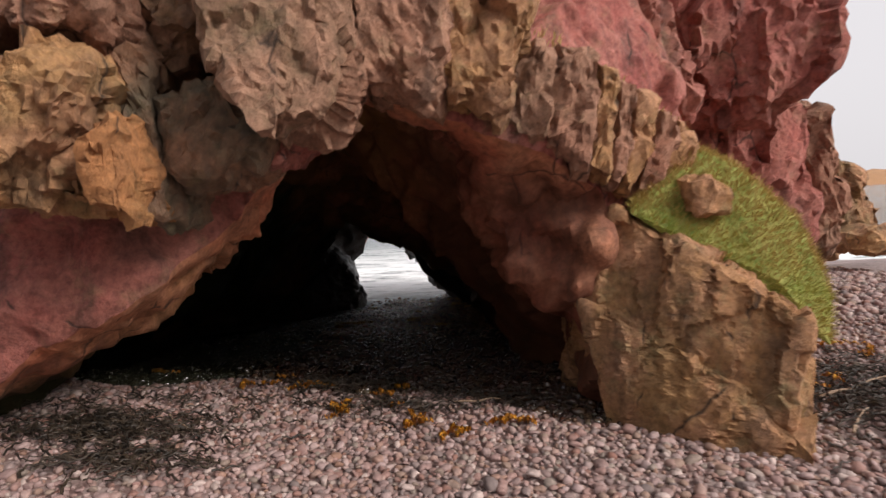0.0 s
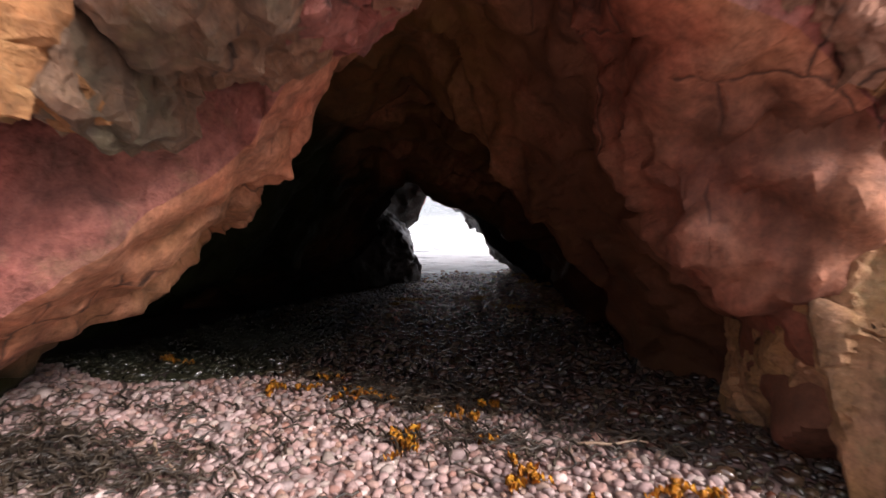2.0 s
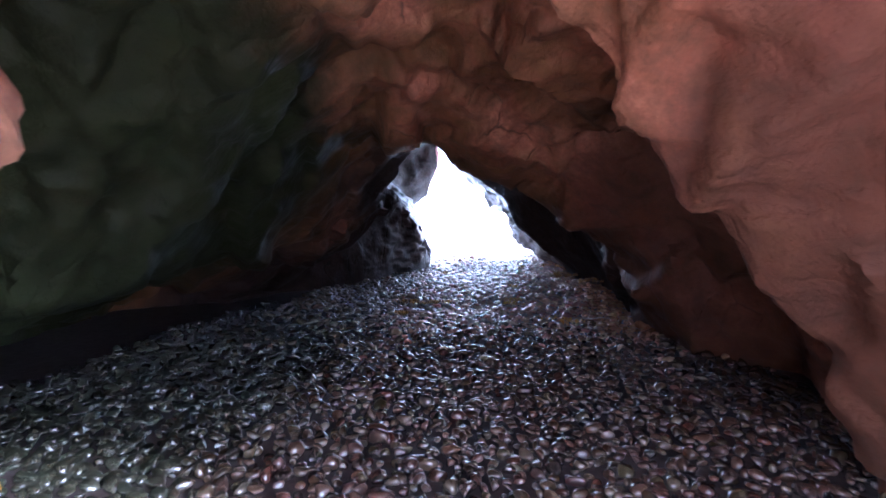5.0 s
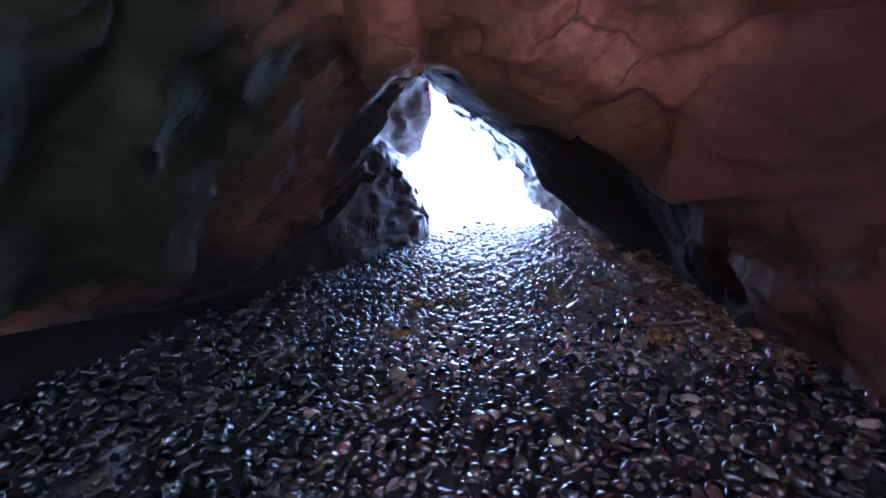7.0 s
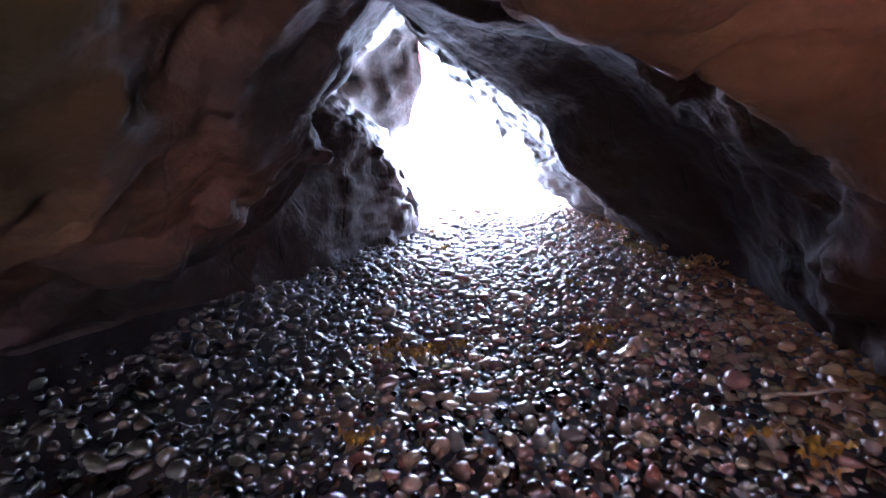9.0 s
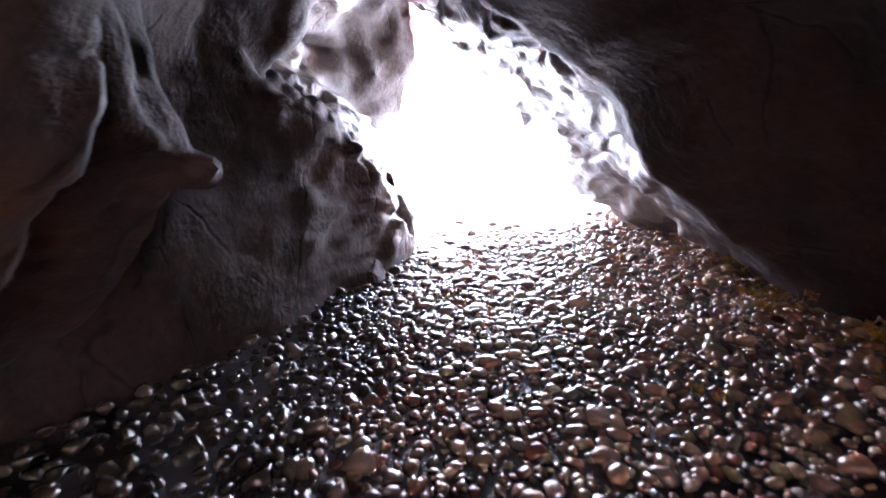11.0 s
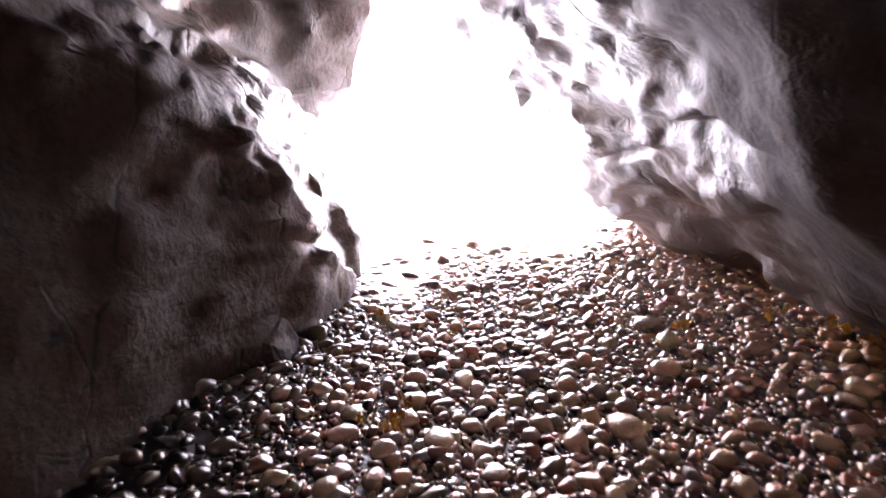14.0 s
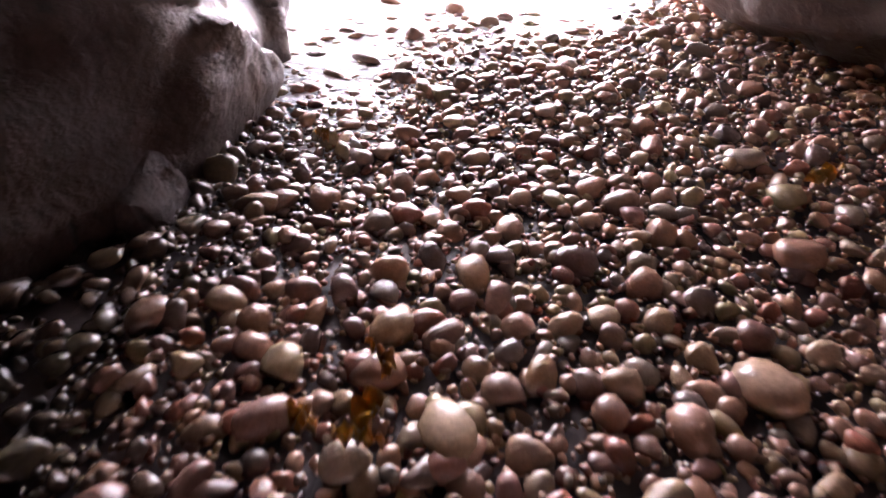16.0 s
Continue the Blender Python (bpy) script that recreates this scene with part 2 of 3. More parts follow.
def grass_material():
    s = Shader("coastal_grass")
    g = s.t.nodes.new("ShaderNodeNewGeometry")
    col = s.ramp(g.outputs["Random Per Island"], (0.0, (0.20, 0.32, 0.035)), (0.45, (0.32, 0.45, 0.06)), (0.75, (0.48, 0.44, 0.10)), (0.95, (0.52, 0.38, 0.14)))
    col = s.mix(s.ramp(s.noise(2.4, 4), (0.40, 0.0), (0.58, 0.85)), col, (0.46, 0.34, 0.10))
    high = s.math("ADD", s.math("ADD", s.axis(2), s.math("MULTIPLY", s.axis(0), 0.55)), s.math("MULTIPLY", s.noise(3.0, 3), 0.5))
    col = s.mix(s.span(high, 2.8, 3.15, 0.0, 0.85), col, (0.50, 0.36, 0.13))
    return s.done(col, 0.6)


def weed_material():
    s = Shader("kelp_frond")
    col = s.ramp(s.noise(9.0, 3), (0.32, (0.22, 0.08, 0.015)), (0.46, (0.50, 0.20, 0.02)), (0.64, (0.72, 0.36, 0.035)))
    return s.done(col, 0.3, s.relief(s.noise(45.0), 0.004, 0.6))


def wood_material():
    s = Shader("driftwood")
    col = s.ramp(s.noise(6.0, 6, 0.6, s.stretched((1, 12, 12))), (0.35, (0.16, 0.10, 0.06)), (0.65, (0.36, 0.26, 0.18)))
    return s.done(col, 0.8, s.relief(s.noise(30.0), 0.004))


M_BED, M_SEA, M_GRASS, M_WEED, M_WOOD = shingle_material(), water_material(), grass_material(), weed_material(), wood_material()


# ---- shape helpers ----
def hashed(ix, iy, iz, k):
    v = np.sin(ix * 127.1 + iy * 311.7 + iz * 74.7 + k * 53.3) * 43758.5453
    return v - np.floor(v)


def blocks(p, seed=0, tilt=0.9):
    """Fractured rock: each cell of a jittered lattice is a tilted plane. p: n x 3. Height about -0.5 to 0.5."""
    base = np.floor(p)
    best = np.full(len(p), 1e9)
    out = np.zeros(len(p))
    for dx in (-1, 0, 1):
        for dy in (-1, 0, 1):
            for dz in (-1, 0, 1):
                c = base + (dx, dy, dz)
                h = [hashed(c[:, 0], c[:, 1], c[:, 2], seed + k) for k in range(7)]
                at = c + np.stack(h[:3], 1)
                d = p - at
                dist = (d ** 2).sum(1)
                val = (h[3] - 0.5) + tilt * (d[:, 0] * (h[4] - 0.5) + d[:, 1] * (h[5] - 0.5) + d[:, 2] * (h[6] - 0.5)) * 2
                near = dist < best
                best = np.where(near, dist, best)
                out = np.where(near, val, out)
    return out


def smooth_noise(p, seed=0):
    base = np.floor(p)
    f = p - base
    f = f * f * (3 - 2 * f)
    out = 0
    for dx in (0, 1):
        for dy in (0, 1):
            for dz in (0, 1):
                w = (f[:, 0] if dx else 1 - f[:, 0]) * (f[:, 1] if dy else 1 - f[:, 1]) * (f[:, 2] if dz else 1 - f[:, 2])
                out = out + w * hashed(base[:, 0] + dx, base[:, 1] + dy, base[:, 2] + dz, seed)
    return out - 0.5


def fbm(p, seed=0, octaves=4):
    return sum(smooth_noise(p * 2 ** k, seed + k) / 2 ** k for k in range(octaves))


LEAN = np.array(Euler((0.35, 0.25, 0.15)).to_matrix())


def rocky(p, size, seed=0, wavy=0.05):
    """Relief of broken sandstone at p (n x 3), in metres, for blocks of about that size."""
    q = (p + 0.14 * size * np.stack([fbm(p * 1.5 / size, seed + k) for k in (11, 17, 23)], 1)) @ LEAN
    q = q / (np.array((0.75, 0.9, 1.5)) * size)
    return size * (0.26 * blocks(q, seed) + 0.13 * blocks(q * 2.3 + 5.2, seed + 31) + 0.045 * blocks(q * 5.5 + 1.7, seed + 57) + wavy * fbm(p * 2.5 / size, seed + 71, 4))


def mesh_object(name, verts, faces, material, smooth=True):
    me = bpy.data.meshes.new(name)
    me.from_pydata(verts.tolist() if isinstance(verts, np.ndarray) else verts, [], faces)
    me.materials.append(material)
    if smooth:
        me.polygons.foreach_set("use_smooth", [True] * len(me.polygons))
    me.update()
    return new(name, me)


def part(name, bm, material, parent, label=""):
    me = bpy.data.meshes.new(name)
    bm.to_mesh(me)
    bm.free()
    me.materials.append(material)
    me.polygons.foreach_set("use_smooth", [True] * len(me.polygons))
    ob = new(name, me)
    ob.parent = parent
    return tagged(ob, label) if label else ob


def boulder(name, points, material, label, edge=0.08, size=0.6, amount=1.0, seed=0, category="rock", group="", kind="", flat=1.0):
    """A rock: the hull of the given corners, finely divided and broken up."""
    bm = bmesh.new()
    for p in points:
        bm.verts.new(p)
    hull = bmesh.ops.convex_hull(bm, input=bm.verts)
    loose = [v for v in bm.verts if not v.link_faces]
    bmesh.ops.delete(bm, geom=loose, context="VERTS")
    bmesh.ops.triangulate(bm, faces=bm.faces)
    for _ in range(9):
        long = [e for e in bm.edges if e.calc_length() > edge * 1.6]
        if not long:
            break
        bmesh.ops.subdivide_edges(bm, edges=long, cuts=1)
        bmesh.ops.triangulate(bm, faces=[f for f in bm.faces if len(f.verts) > 3])
    bmesh.ops.smooth_vert(bm, verts=bm.verts, factor=0.3, use_axis_x=True, use_axis_y=True, use_axis_z=True)
    bm.normal_update()
    co = np.array([v.co for v in bm.verts])
    no = np.array([v.normal for v in bm.verts])
    co = co + no * (rocky(co, size, seed) * amount)[:, None]
    for v, c in zip(bm.verts, co):
        v.co = c
    me = bpy.data.meshes.new(name)
    bm.to_mesh(me)
    bm.free()
    me.materials.append(material)
    me.polygons.foreach_set("use_smooth", [True] * len(me.polygons))
    me.set_sharp_from_angle(angle=radians(28))
    return tagged(new(name, me), label, category, group, kind)


# ---- ground: one shingle sheet that falls from the beach through the cave to the sea ----
def ramp01(v, a, b):
    v = np.clip((v - a) / (b - a), 0, 1)
    return v * v * (3 - 2 * v)


def floor_z(x, y):
    x, y = np.asarray(x, float), np.asarray(y, float)
    inner = np.interp(y, (-400, -16, -6, 0, 3, 4.8, 6, 8.3, 10.65, 11.8, 13.7, 14.8, 16.2, 17.2, 18.5, 24, 60, 400), (30, 9, 0.5, 0.02, -0.12, -0.22, -0.32, -0.57, -0.85, -1.03, -1.20, -1.32, -1.43, -1.485, -1.56, -2.3, -5, -8))
    inner = inner - 0.04 * ramp01(x, -0.7, -1.5) * ramp01(y, 15.0, 16.2) + 0.07 * np.clip(-x, 0, 3) * ramp01(y, 9, 5) + 0.07 * np.clip(x, 0, 2) * ramp01(y, 11, 14.5)
    beach = np.interp(y, (-400, -16, -6, 0, 8, 14, 24, 60, 400), (30, 9, 0.5, 0.05, -0.1, -0.4, -1.7, -4, -8))
    w = ramp01(x, 2.6, 4.6)
    return inner * (1 - w) + beach * w + 0.03 * np.sin(x * 1.7 + 0.6 * y) * np.sin(y * 1.1)


def spread(fine_a, fine_b, step, far):
    out = list(np.arange(fine_a, fine_b, step))
    d = step
    lo, hi = [], []
    while d < far:
        d *= 1.5
        lo.append(fine_a - d)
        hi.append(fine_b + d)
    return np.array(lo[::-1] + out + hi)


gx, gy = spread(-5, 9, 0.2, 1500), spread(-3, 22, 0.2, 1500)
GX, GY = np.meshgrid(gx, gy)
GZ = floor_z(GX, GY)
gv = np.stack([GX.ravel(), GY.ravel(), GZ.ravel()], 1)
n = len(gx)
gf = [(j * n + i, j * n + i + 1, (j + 1) * n + i + 1, (j + 1) * n + i) for j in range(len(gy) - 1) for i in range(n - 1)]
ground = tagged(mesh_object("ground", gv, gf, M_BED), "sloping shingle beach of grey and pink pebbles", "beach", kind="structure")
SEA = -1.485
sea = tagged(mesh_object("water", [(-3000, -3000, SEA), (3000, -3000, SEA), (3000, 3000, SEA), (-3000, 3000, SEA)], [(0, 1, 2, 3)], M_SEA),
             "grey-green rippled sea reaching the horizon", "sea", kind="structure")

# ---- the cave and the cliff round it: cross-sections from the floor over the roof to the floor again ----
STATIONS = []


def station(y, *points):
    """One cross-section at depth y: (x, z) or (x, z, further depth) from one foot over the apex to the other."""
    STATIONS.append([(p[0], y + (p[2] if len(p) > 2 else 0.0), p[1]) for p in points])


station(4.0, (-3.4, -.5, -.5), (-2.7, .3, -.5), (-1.85, .85, -.5), (-1.35, 1.22, -.3), (-.98, 1.5, .1), (-.62, 1.9, -.1), (-.05, 2.52, -.3),
        (.3, 2.36, -.05), (.78, 2.22, .05), (1.28, 2.02, .12), (1.85, 1.65, .4), (2.1, .4, .6), (2.2, -.7, .5))
station(4.7, (-3.5, -.6), (-3.0, .2), (-2.0, .68), (-1.35, 1.08), (-.92, 1.34), (-.72, 1.72), (-.3, 2.55), (.3, 2.42), (.8, 2.08), (.95, 1.5), (1.12, 1.0), (1.85, .4), (2.2, -.7))
station(5.3, (-3.8, -.7), (-3.3, .0), (-2.65, .55), (-2.0, .95), (-1.5, 1.32), (-1.05, 1.78), (-.3, 2.55), (.2, 2.33), (.72, 1.95), (.97, 1.4), (1.2, .9), (1.87, .28), (2.2, -.8))
station(6.0, (-5.0, -.7), (-5.0, 0), (-4.3, .9), (-3.3, 1.55), (-2.2, 2.1), (-1.2, 2.45), (-.4, 2.55), (.1, 2.2), (.6, 1.75), (.98, 1.2), (1.3, .75), (1.9, .1), (2.2, -.9))
station(6.9, (-4.8, -.8), (-4.8, -.1), (-3.6, .5), (-2.9, 1.15), (-2.1, 1.75), (-1.3, 2.2), (-.6, 2.35), (-.35, 1.95), (-.02, 1.62), (.22, 1.3), (.5, .95), (.95, .42), (1.7, -1))
station(7.4, (-4.7, -.85), (-4.7, -.12), (-3.2, .3), (-2.65, .95), (-2.05, 1.5), (-1.35, 2.0), (-.6, 2.25), (0, 2.0), (.6, 1.7), (1.1, 1.3), (1.5, .8), (1.8, 0), (2.0, -1))
station(8.0, (-4.6, -.9), (-4.6, -.2), (-3.0, .2), (-2.5, .75), (-2.05, 1.3), (-1.4, 1.85), (-.7, 2.08), (-.1, 1.9), (.5, 1.6), (1.05, 1.22), (1.45, .72), (1.7, 0), (1.95, -1))
station(8.8, (-5, -1), (-5, -.4), (-3.0, .2), (-2.5, .75), (-2.1, 1.28), (-1.5, 1.72), (-.75, 1.9), (-.1, 1.75), (.45, 1.5), (.95, 1.15), (1.5, .65), (1.9, -.1), (2.3, -1))
station(9.6, (-5.2, -1.1), (-5.2, -.6), (-3.0, .16), (-2.6, .62), (-2.15, 1.12), (-1.6, 1.45), (-.95, 1.58), (-.5, 1.38), (.0, 1.12), (.4, .92), (.85, .55), (1.4, -.3), (1.8, -1.1))
station(10.4, (-5.2, -1.2), (-5.2, -.7), (-2.85, .12), (-2.45, .58), (-2.1, 1.02), (-1.6, 1.3), (-1.15, 1.36), (-.72, 1.16), (-.38, .92), (-.06, .74), (.3, .55), (1.2, -.3), (1.7, -1.2))
station(10.9, (-5.0, -1.3), (-5.0, -.75), (-2.7, .1), (-2.35, .5), (-2.05, .92), (-1.6, 1.25), (-1.2, 1.42), (-.7, 1.36), (-.15, 1.15), (.4, .85), (.85, .42), (1.25, -.4), (1.5, -1.3))
station(11.7, (-4.6, -1.4), (-4.5, -.9), (-2.4, .03), (-2.2, .35), (-2.05, .7), (-1.75, 1.08), (-1.3, 1.4), (-.75, 1.35), (-.15, 1.12), (.45, .8), (.9, .3), (1.45, -.55), (1.9, -1.4))
station(12.5, (-3.9, -1.5), (-3.9, -1.0), (-2.4, -.25), (-2.12, .03), (-1.93, .28), (-2.05, .75), (-1.5, 1.45), (-.85, 1.3), (-.2, 1.1), (.45, .75), (.95, .2), (1.5, -.6), (1.9, -1.5))
station(13.2, (-3.1, -1.6), (-3.2, -1.1), (-3.3, -.5), (-3.3, .1), (-3.2, .55), (-2.7, 1.05), (-1.7, 1.5), (-.95, 1.25), (-.3, 1.0), (.35, .65), (.95, .02), (1.45, -.6), (1.9, -1.6))
station(14.4, (-2.45, -1.8), (-2.55, -1.15), (-2.75, -.5), (-2.9, .05), (-2.95, .55), (-2.6, 1.15), (-1.72, 1.55), (-1.05, 1.0), (-.6, .66), (-.15, .25), (.12, -.25), (.95, -.85), (1.9, -1.8))
station(15.3, (-1.74, -1.9, 1.1), (-1.79, -1.35, 1.1), (-1.87, -.9, 1.0), (-1.98, -.45, .85), (-2.36, .2, .15), (-2.66, .5, -.3), (-1.8, 1.6, .3), (-1.1, 1.08), (-.5, .66), (.02, .18), (.32, -.35), (1.0, -1.0), (2.0, -2))
station(16.5, (-1.76, -2, .5), (-1.8, -1.4, .4), (-1.94, -.85, .3), (-2.0, -.3, .2), (-2.5, .22), (-3.1, .8), (-1.9, 1.7), (-1.25, 1.0), (-.6, .42), (-.02, -.08), (.32, -.5), (1.1, -1.15), (1.9, -2.1))
station(17.7, (-1.9, -2.1), (-1.95, -1.5), (-2.1, -.9), (-2.2, -.35), (-2.7, .1), (-3.1, .9), (-1.85, 1.65), (-1.25, .85), (-.58, .1), (.02, -.36), (.12, -.9), (.72, -1.35), (1.6, -2.2))
station(19.3, (-2.1, -2.2), (-2.3, -1.4), (-2.6, -.7), (-2.4, -.22), (-2.08, -.1), (-1.84, .6), (-1.92, 1.5), (-1.3, 1.05), (-.5, .4), (.5, -.2), (.7, -.8), (1.3, -1.4), (2.2, -2.3))


def outward(ring, reach, dy, right=1.0):
    """The cross-section widened by reach metres away from the tunnel, fanwise, and moved dy in depth."""
    out = []
    for k, (x, y, z) in enumerate(ring):
        turn = radians(180 - 15 * k)
        r = reach * (1 + (right - 1) * min(1.0, max(0.0, (k - 7) / 3)))
        out.append((x + math.cos(turn) * r, y + (dy(k) if callable(dy) else dy), z + math.sin(turn) * r))
    return out


mouth, exit_ring = STATIONS[0], STATIONS[-1]
LOOP = list(STATIONS)
LOOP.append(outward(exit_ring, 0.5, 0.7))
LOOP.append(outward(exit_ring, 2.0, 1.0, 0.8))
LOOP.append(outward(exit_ring, 6.0, 0.0, 0.4))
LOOP.append(outward(STATIONS[10], 7.0, 0.0, 0.3))
LOOP.append(outward(mouth, 7.0, 4.5, 0.25))
LOOP.append(outward(mouth, 4.5, lambda k: 1.3 + 0.12 * k, 0.35))
LOOP.append(outward(mouth, 2.4, lambda k: 0.3 + 0.07 * k, 0.5))
LOOP.append(outward(mouth, 1.1, lambda k: -0.05 + 0.05 * k, 0.6))
LOOP.append(outward(mouth, 0.4, lambda k: -0.15 + 0.03 * k, 0.6))
LOOP.append(mouth)
steps = [14, 14, 14, 20, 14, 14, 14, 14, 14, 12, 16, 18, 18, 26, 22, 24, 20, 16, 8, 12, 8, 8, 8, 12, 26, 34, 24, 12]
COLS = 300


def resample(ring, count):
    p = np.array(ring)
    s = np.r_[0, np.cumsum(np.linalg.norm(np.diff(p, axis=0), axis=1))]
    s = 0.5 * s / s[-1] + 0.5 * np.linspace(0, 1, len(p))
    u = np.linspace(0, 1, count)
    return np.stack([np.interp(u, s, p[:, k]) for k in range(3)], 1)


rings = [resample(r, COLS) for r in LOOP]
rows_ = []
inside = []
for k, cnt in enumerate(steps):
    for j in range(cnt):
        f = j / cnt
        rows_.append(rings[k] * (1 - f) + rings[k + 1] * f)
        inside.append(k < len(STATIONS) - 1)
grid = np.array(rows_)
for _ in range(2):
    grid[:, 1:-1] = 0.25 * grid[:, :-2] + 0.5 * grid[:, 1:-1] + 0.25 * grid[:, 2:]
    grid = 0.25 * np.roll(grid, 1, 0) + 0.5 * grid + 0.25 * np.roll(grid, -1, 0)
du = np.roll(grid, -1, 0) - np.roll(grid, 1, 0)
dv = np.gradient(grid, axis=1)
nrm = np.cross(du, dv)
nrm /= np.linalg.norm(nrm, axis=2, keepdims=True) + 1e-9
flat = grid.reshape(-1, 3)
R, C = grid.shape[:2]
depth = flat[:, 1]
soft = ramp01(depth, 5.0, 8.0)
smooth_in = ramp01(depth, 3.7, 4.6) * np.repeat(np.array(inside, float), C)
exit_part = ramp01(depth, 11.5, 13.5)
inner_rel = rocky(flat, 1.5, 40, 0.04) * 0.52 * (1 - exit_part) + exit_part * rocky(flat * np.array((1.0, 0.5, 1.0)), 0.5, 90, 0.10) * (0.2 + 0.5 * ramp01(depth, 14.6, 15.4))
inner_rel = inner_rel + rocky(flat, 0.5, 60, 0.06) * (0.22 - 0.15 * exit_part * ramp01(depth, 15.4, 14.6)) + 0.10 * soft * fbm(flat * np.array((1.6, 1.1, 1.6)), 5)
inner_rel = inner_rel + rocky(flat, 0.36, 77, 0.08) * 0.22 * ramp01(depth, 9.0, 7.6)
inner_rel = inner_rel + rocky(flat * np.array((1.0, 1.0, 1.5)), 0.6, 133, 0.03) * 0.42 * ramp01(depth, 5.9, 4.9)
inner_rel = inner_rel + blocks(flat @ LEAN / np.array((1.1, 1.3, 0.24)), 201, 0.5) * 0.11 * ramp01(depth, 5.6, 4.8)
rel = rocky(flat, 0.9) * 0.5 * (1 - smooth_in) + smooth_in * inner_rel
rel = rel.reshape(R, C)
rel[:, 1:-1] = 0.2 * rel[:, :-2] + 0.6 * rel[:, 1:-1] + 0.2 * rel[:, 2:]
rel = 0.2 * np.roll(rel, 1, 0) + 0.6 * rel + 0.2 * np.roll(rel, -1, 0)
rel = rel.ravel()
flat = flat + nrm.reshape(-1, 3) * rel[:, None]
faces_in, faces_out = [], []
for j in range(R):
    k = (j + 1) % R
    target = faces_in if inside[j] else faces_out
    for i in range(C - 1):
        target.append((j * C + i, k * C + i, k * C + i + 1, j * C + i + 1))


def sub_mesh(name, faces, material):
    used = sorted({v for f in faces for v in f})
    back = {v: i for i, v in enumerate(used)}
    return mesh_object(name, flat[used], [tuple(back[v] for v in f) for f in faces], material)


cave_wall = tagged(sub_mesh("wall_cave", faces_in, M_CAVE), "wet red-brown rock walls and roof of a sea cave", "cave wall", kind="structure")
cave_wall.data.set_sharp_from_angle(angle=radians(40))
cliff = tagged(sub_mesh("wall_cliff", faces_out, M_CLIFF), "rough red sandstone cliff round a cave mouth", "cliff", kind="structure")


# ---- rocks of the cave mouth ----
def crag(name, front, depth, material, label, size, seed, *outline):
    """A rock with the outline (x, z) in the cliff, its face at that depth and its back buried behind."""
    rnd = random.Random(seed)
    cx, cz = sum(p[0] for p in outline) / len(outline), sum(p[1] for p in outline) / len(outline)
    pts = []
    for x, z in outline:
        f = rnd.uniform(0.72, 0.92)
        pts.append((cx + (x - cx) * f, front - rnd.uniform(0.0, 0.1) * depth, cz + (z - cz) * f))
        pts.append((x, front + rnd.uniform(0.12, 0.3) * depth, z))
        pts.append((cx + (x - cx) * 0.95, front + depth, cz + (z - cz) * 0.95))
    category = "cliff" if name.startswith("cliff") else "rock"
    return boulder(name, pts, material, label, edge=min(0.10, 0.012 + 0.008 * front), size=size * 0.8, amount=0.95, seed=seed, category=category)


crag("rock_ledge", 2.9, 0.9, M_PINK, "pink sandstone ledge high on the cliff", 0.4, 20, (-2.28, 3.16), (-1.04, 3.11), (-1.09, 2.68), (-1.21, 2.51), (-1.46, 2.59), (-2.34, 2.66))
crag("rock_block", 2.7, 0.9, M_OCHRE, "ochre sandstone block with a flat grassy top edge", 0.45, 21, (-2.15, 2.50), (-1.22, 2.44), (-1.11, 2.23), (-1.15, 2.02), (-1.38, 1.95), (-1.72, 1.75), (-2.23, 1.80))
crag("rock_block", 2.95, 0.8, M_OCHRE, "cracked ochre sandstone block under a ledge", 0.4, 22, (-2.33, 1.90), (-1.55, 2.02), (-1.36, 2.11), (-1.20, 2.45), (-1.18, 2.17), (-1.27, 1.68), (-2.35, 1.77))
crag("rock_pillar", 2.85, 0.6, M_ORANGE, "orange lichen-stained rock pillar on the cliff", 0.3, 23, (-1.16, 2.14), (-1.06, 2.17), (-1.03, 1.84), (-1.05, 1.62), (-1.14, 1.60), (-1.25, 1.67))
crag("rock_pillar", 3.15, 0.6, M_DARK, "damp olive-brown rock pillar in a cleft", 0.3, 24, (-1.19, 2.61), (-1.03, 2.65), (-1.06, 2.02), (-0.97, 1.56), (-1.09, 1.55), (-1.22, 1.63))
crag("rock_bulge", 3.2, 0.7, M_DARK, "damp dark brown rock bulge under the overhang", 0.35, 25, (-1.04, 2.31), (-0.61, 2.46), (-0.41, 2.06), (-0.52, 1.88), (-0.72, 1.77), (-0.93, 1.76), (-1.05, 1.93))
crag("overhang", 2.95, 1.0, M_PINK, "pink-grey overhanging rock nose with pale streaks", 0.5, 26, (-0.62, 3.14), (-0.01, 3.12), (0.07, 2.41), (0.02, 2.21), (-0.07, 2.08), (-0.34, 2.00), (-0.45, 2.14), (-0.48, 2.26), (-0.69, 2.51))
crag("rock_slab", 3.5, 0.6, M_CLIFF, "red rock slab under the overhang", 0.3, 27, (-0.68, 1.91), (-0.51, 2.04), (-0.18, 2.15), (-0.36, 2.08), (-0.41, 1.89))
crag("rock_shelf", 3.3, 0.8, M_DARK, "dark wet rock above the cleft", 0.4, 28, (-1.25, 3.35), (-0.77, 3.33), (-0.82, 2.61), (-0.98, 2.49), (-1.12, 2.72))
crag("rock_outcrop", 3.6, 0.9, M_PINK, "pinkish rock face above the cave mouth", 0.45, 29, (-0.00, 3.45), (0.62, 3.43), (0.66, 2.67), (0.55, 2.22), (0.30, 2.30), (0.09, 2.35), (-0.01, 2.56))
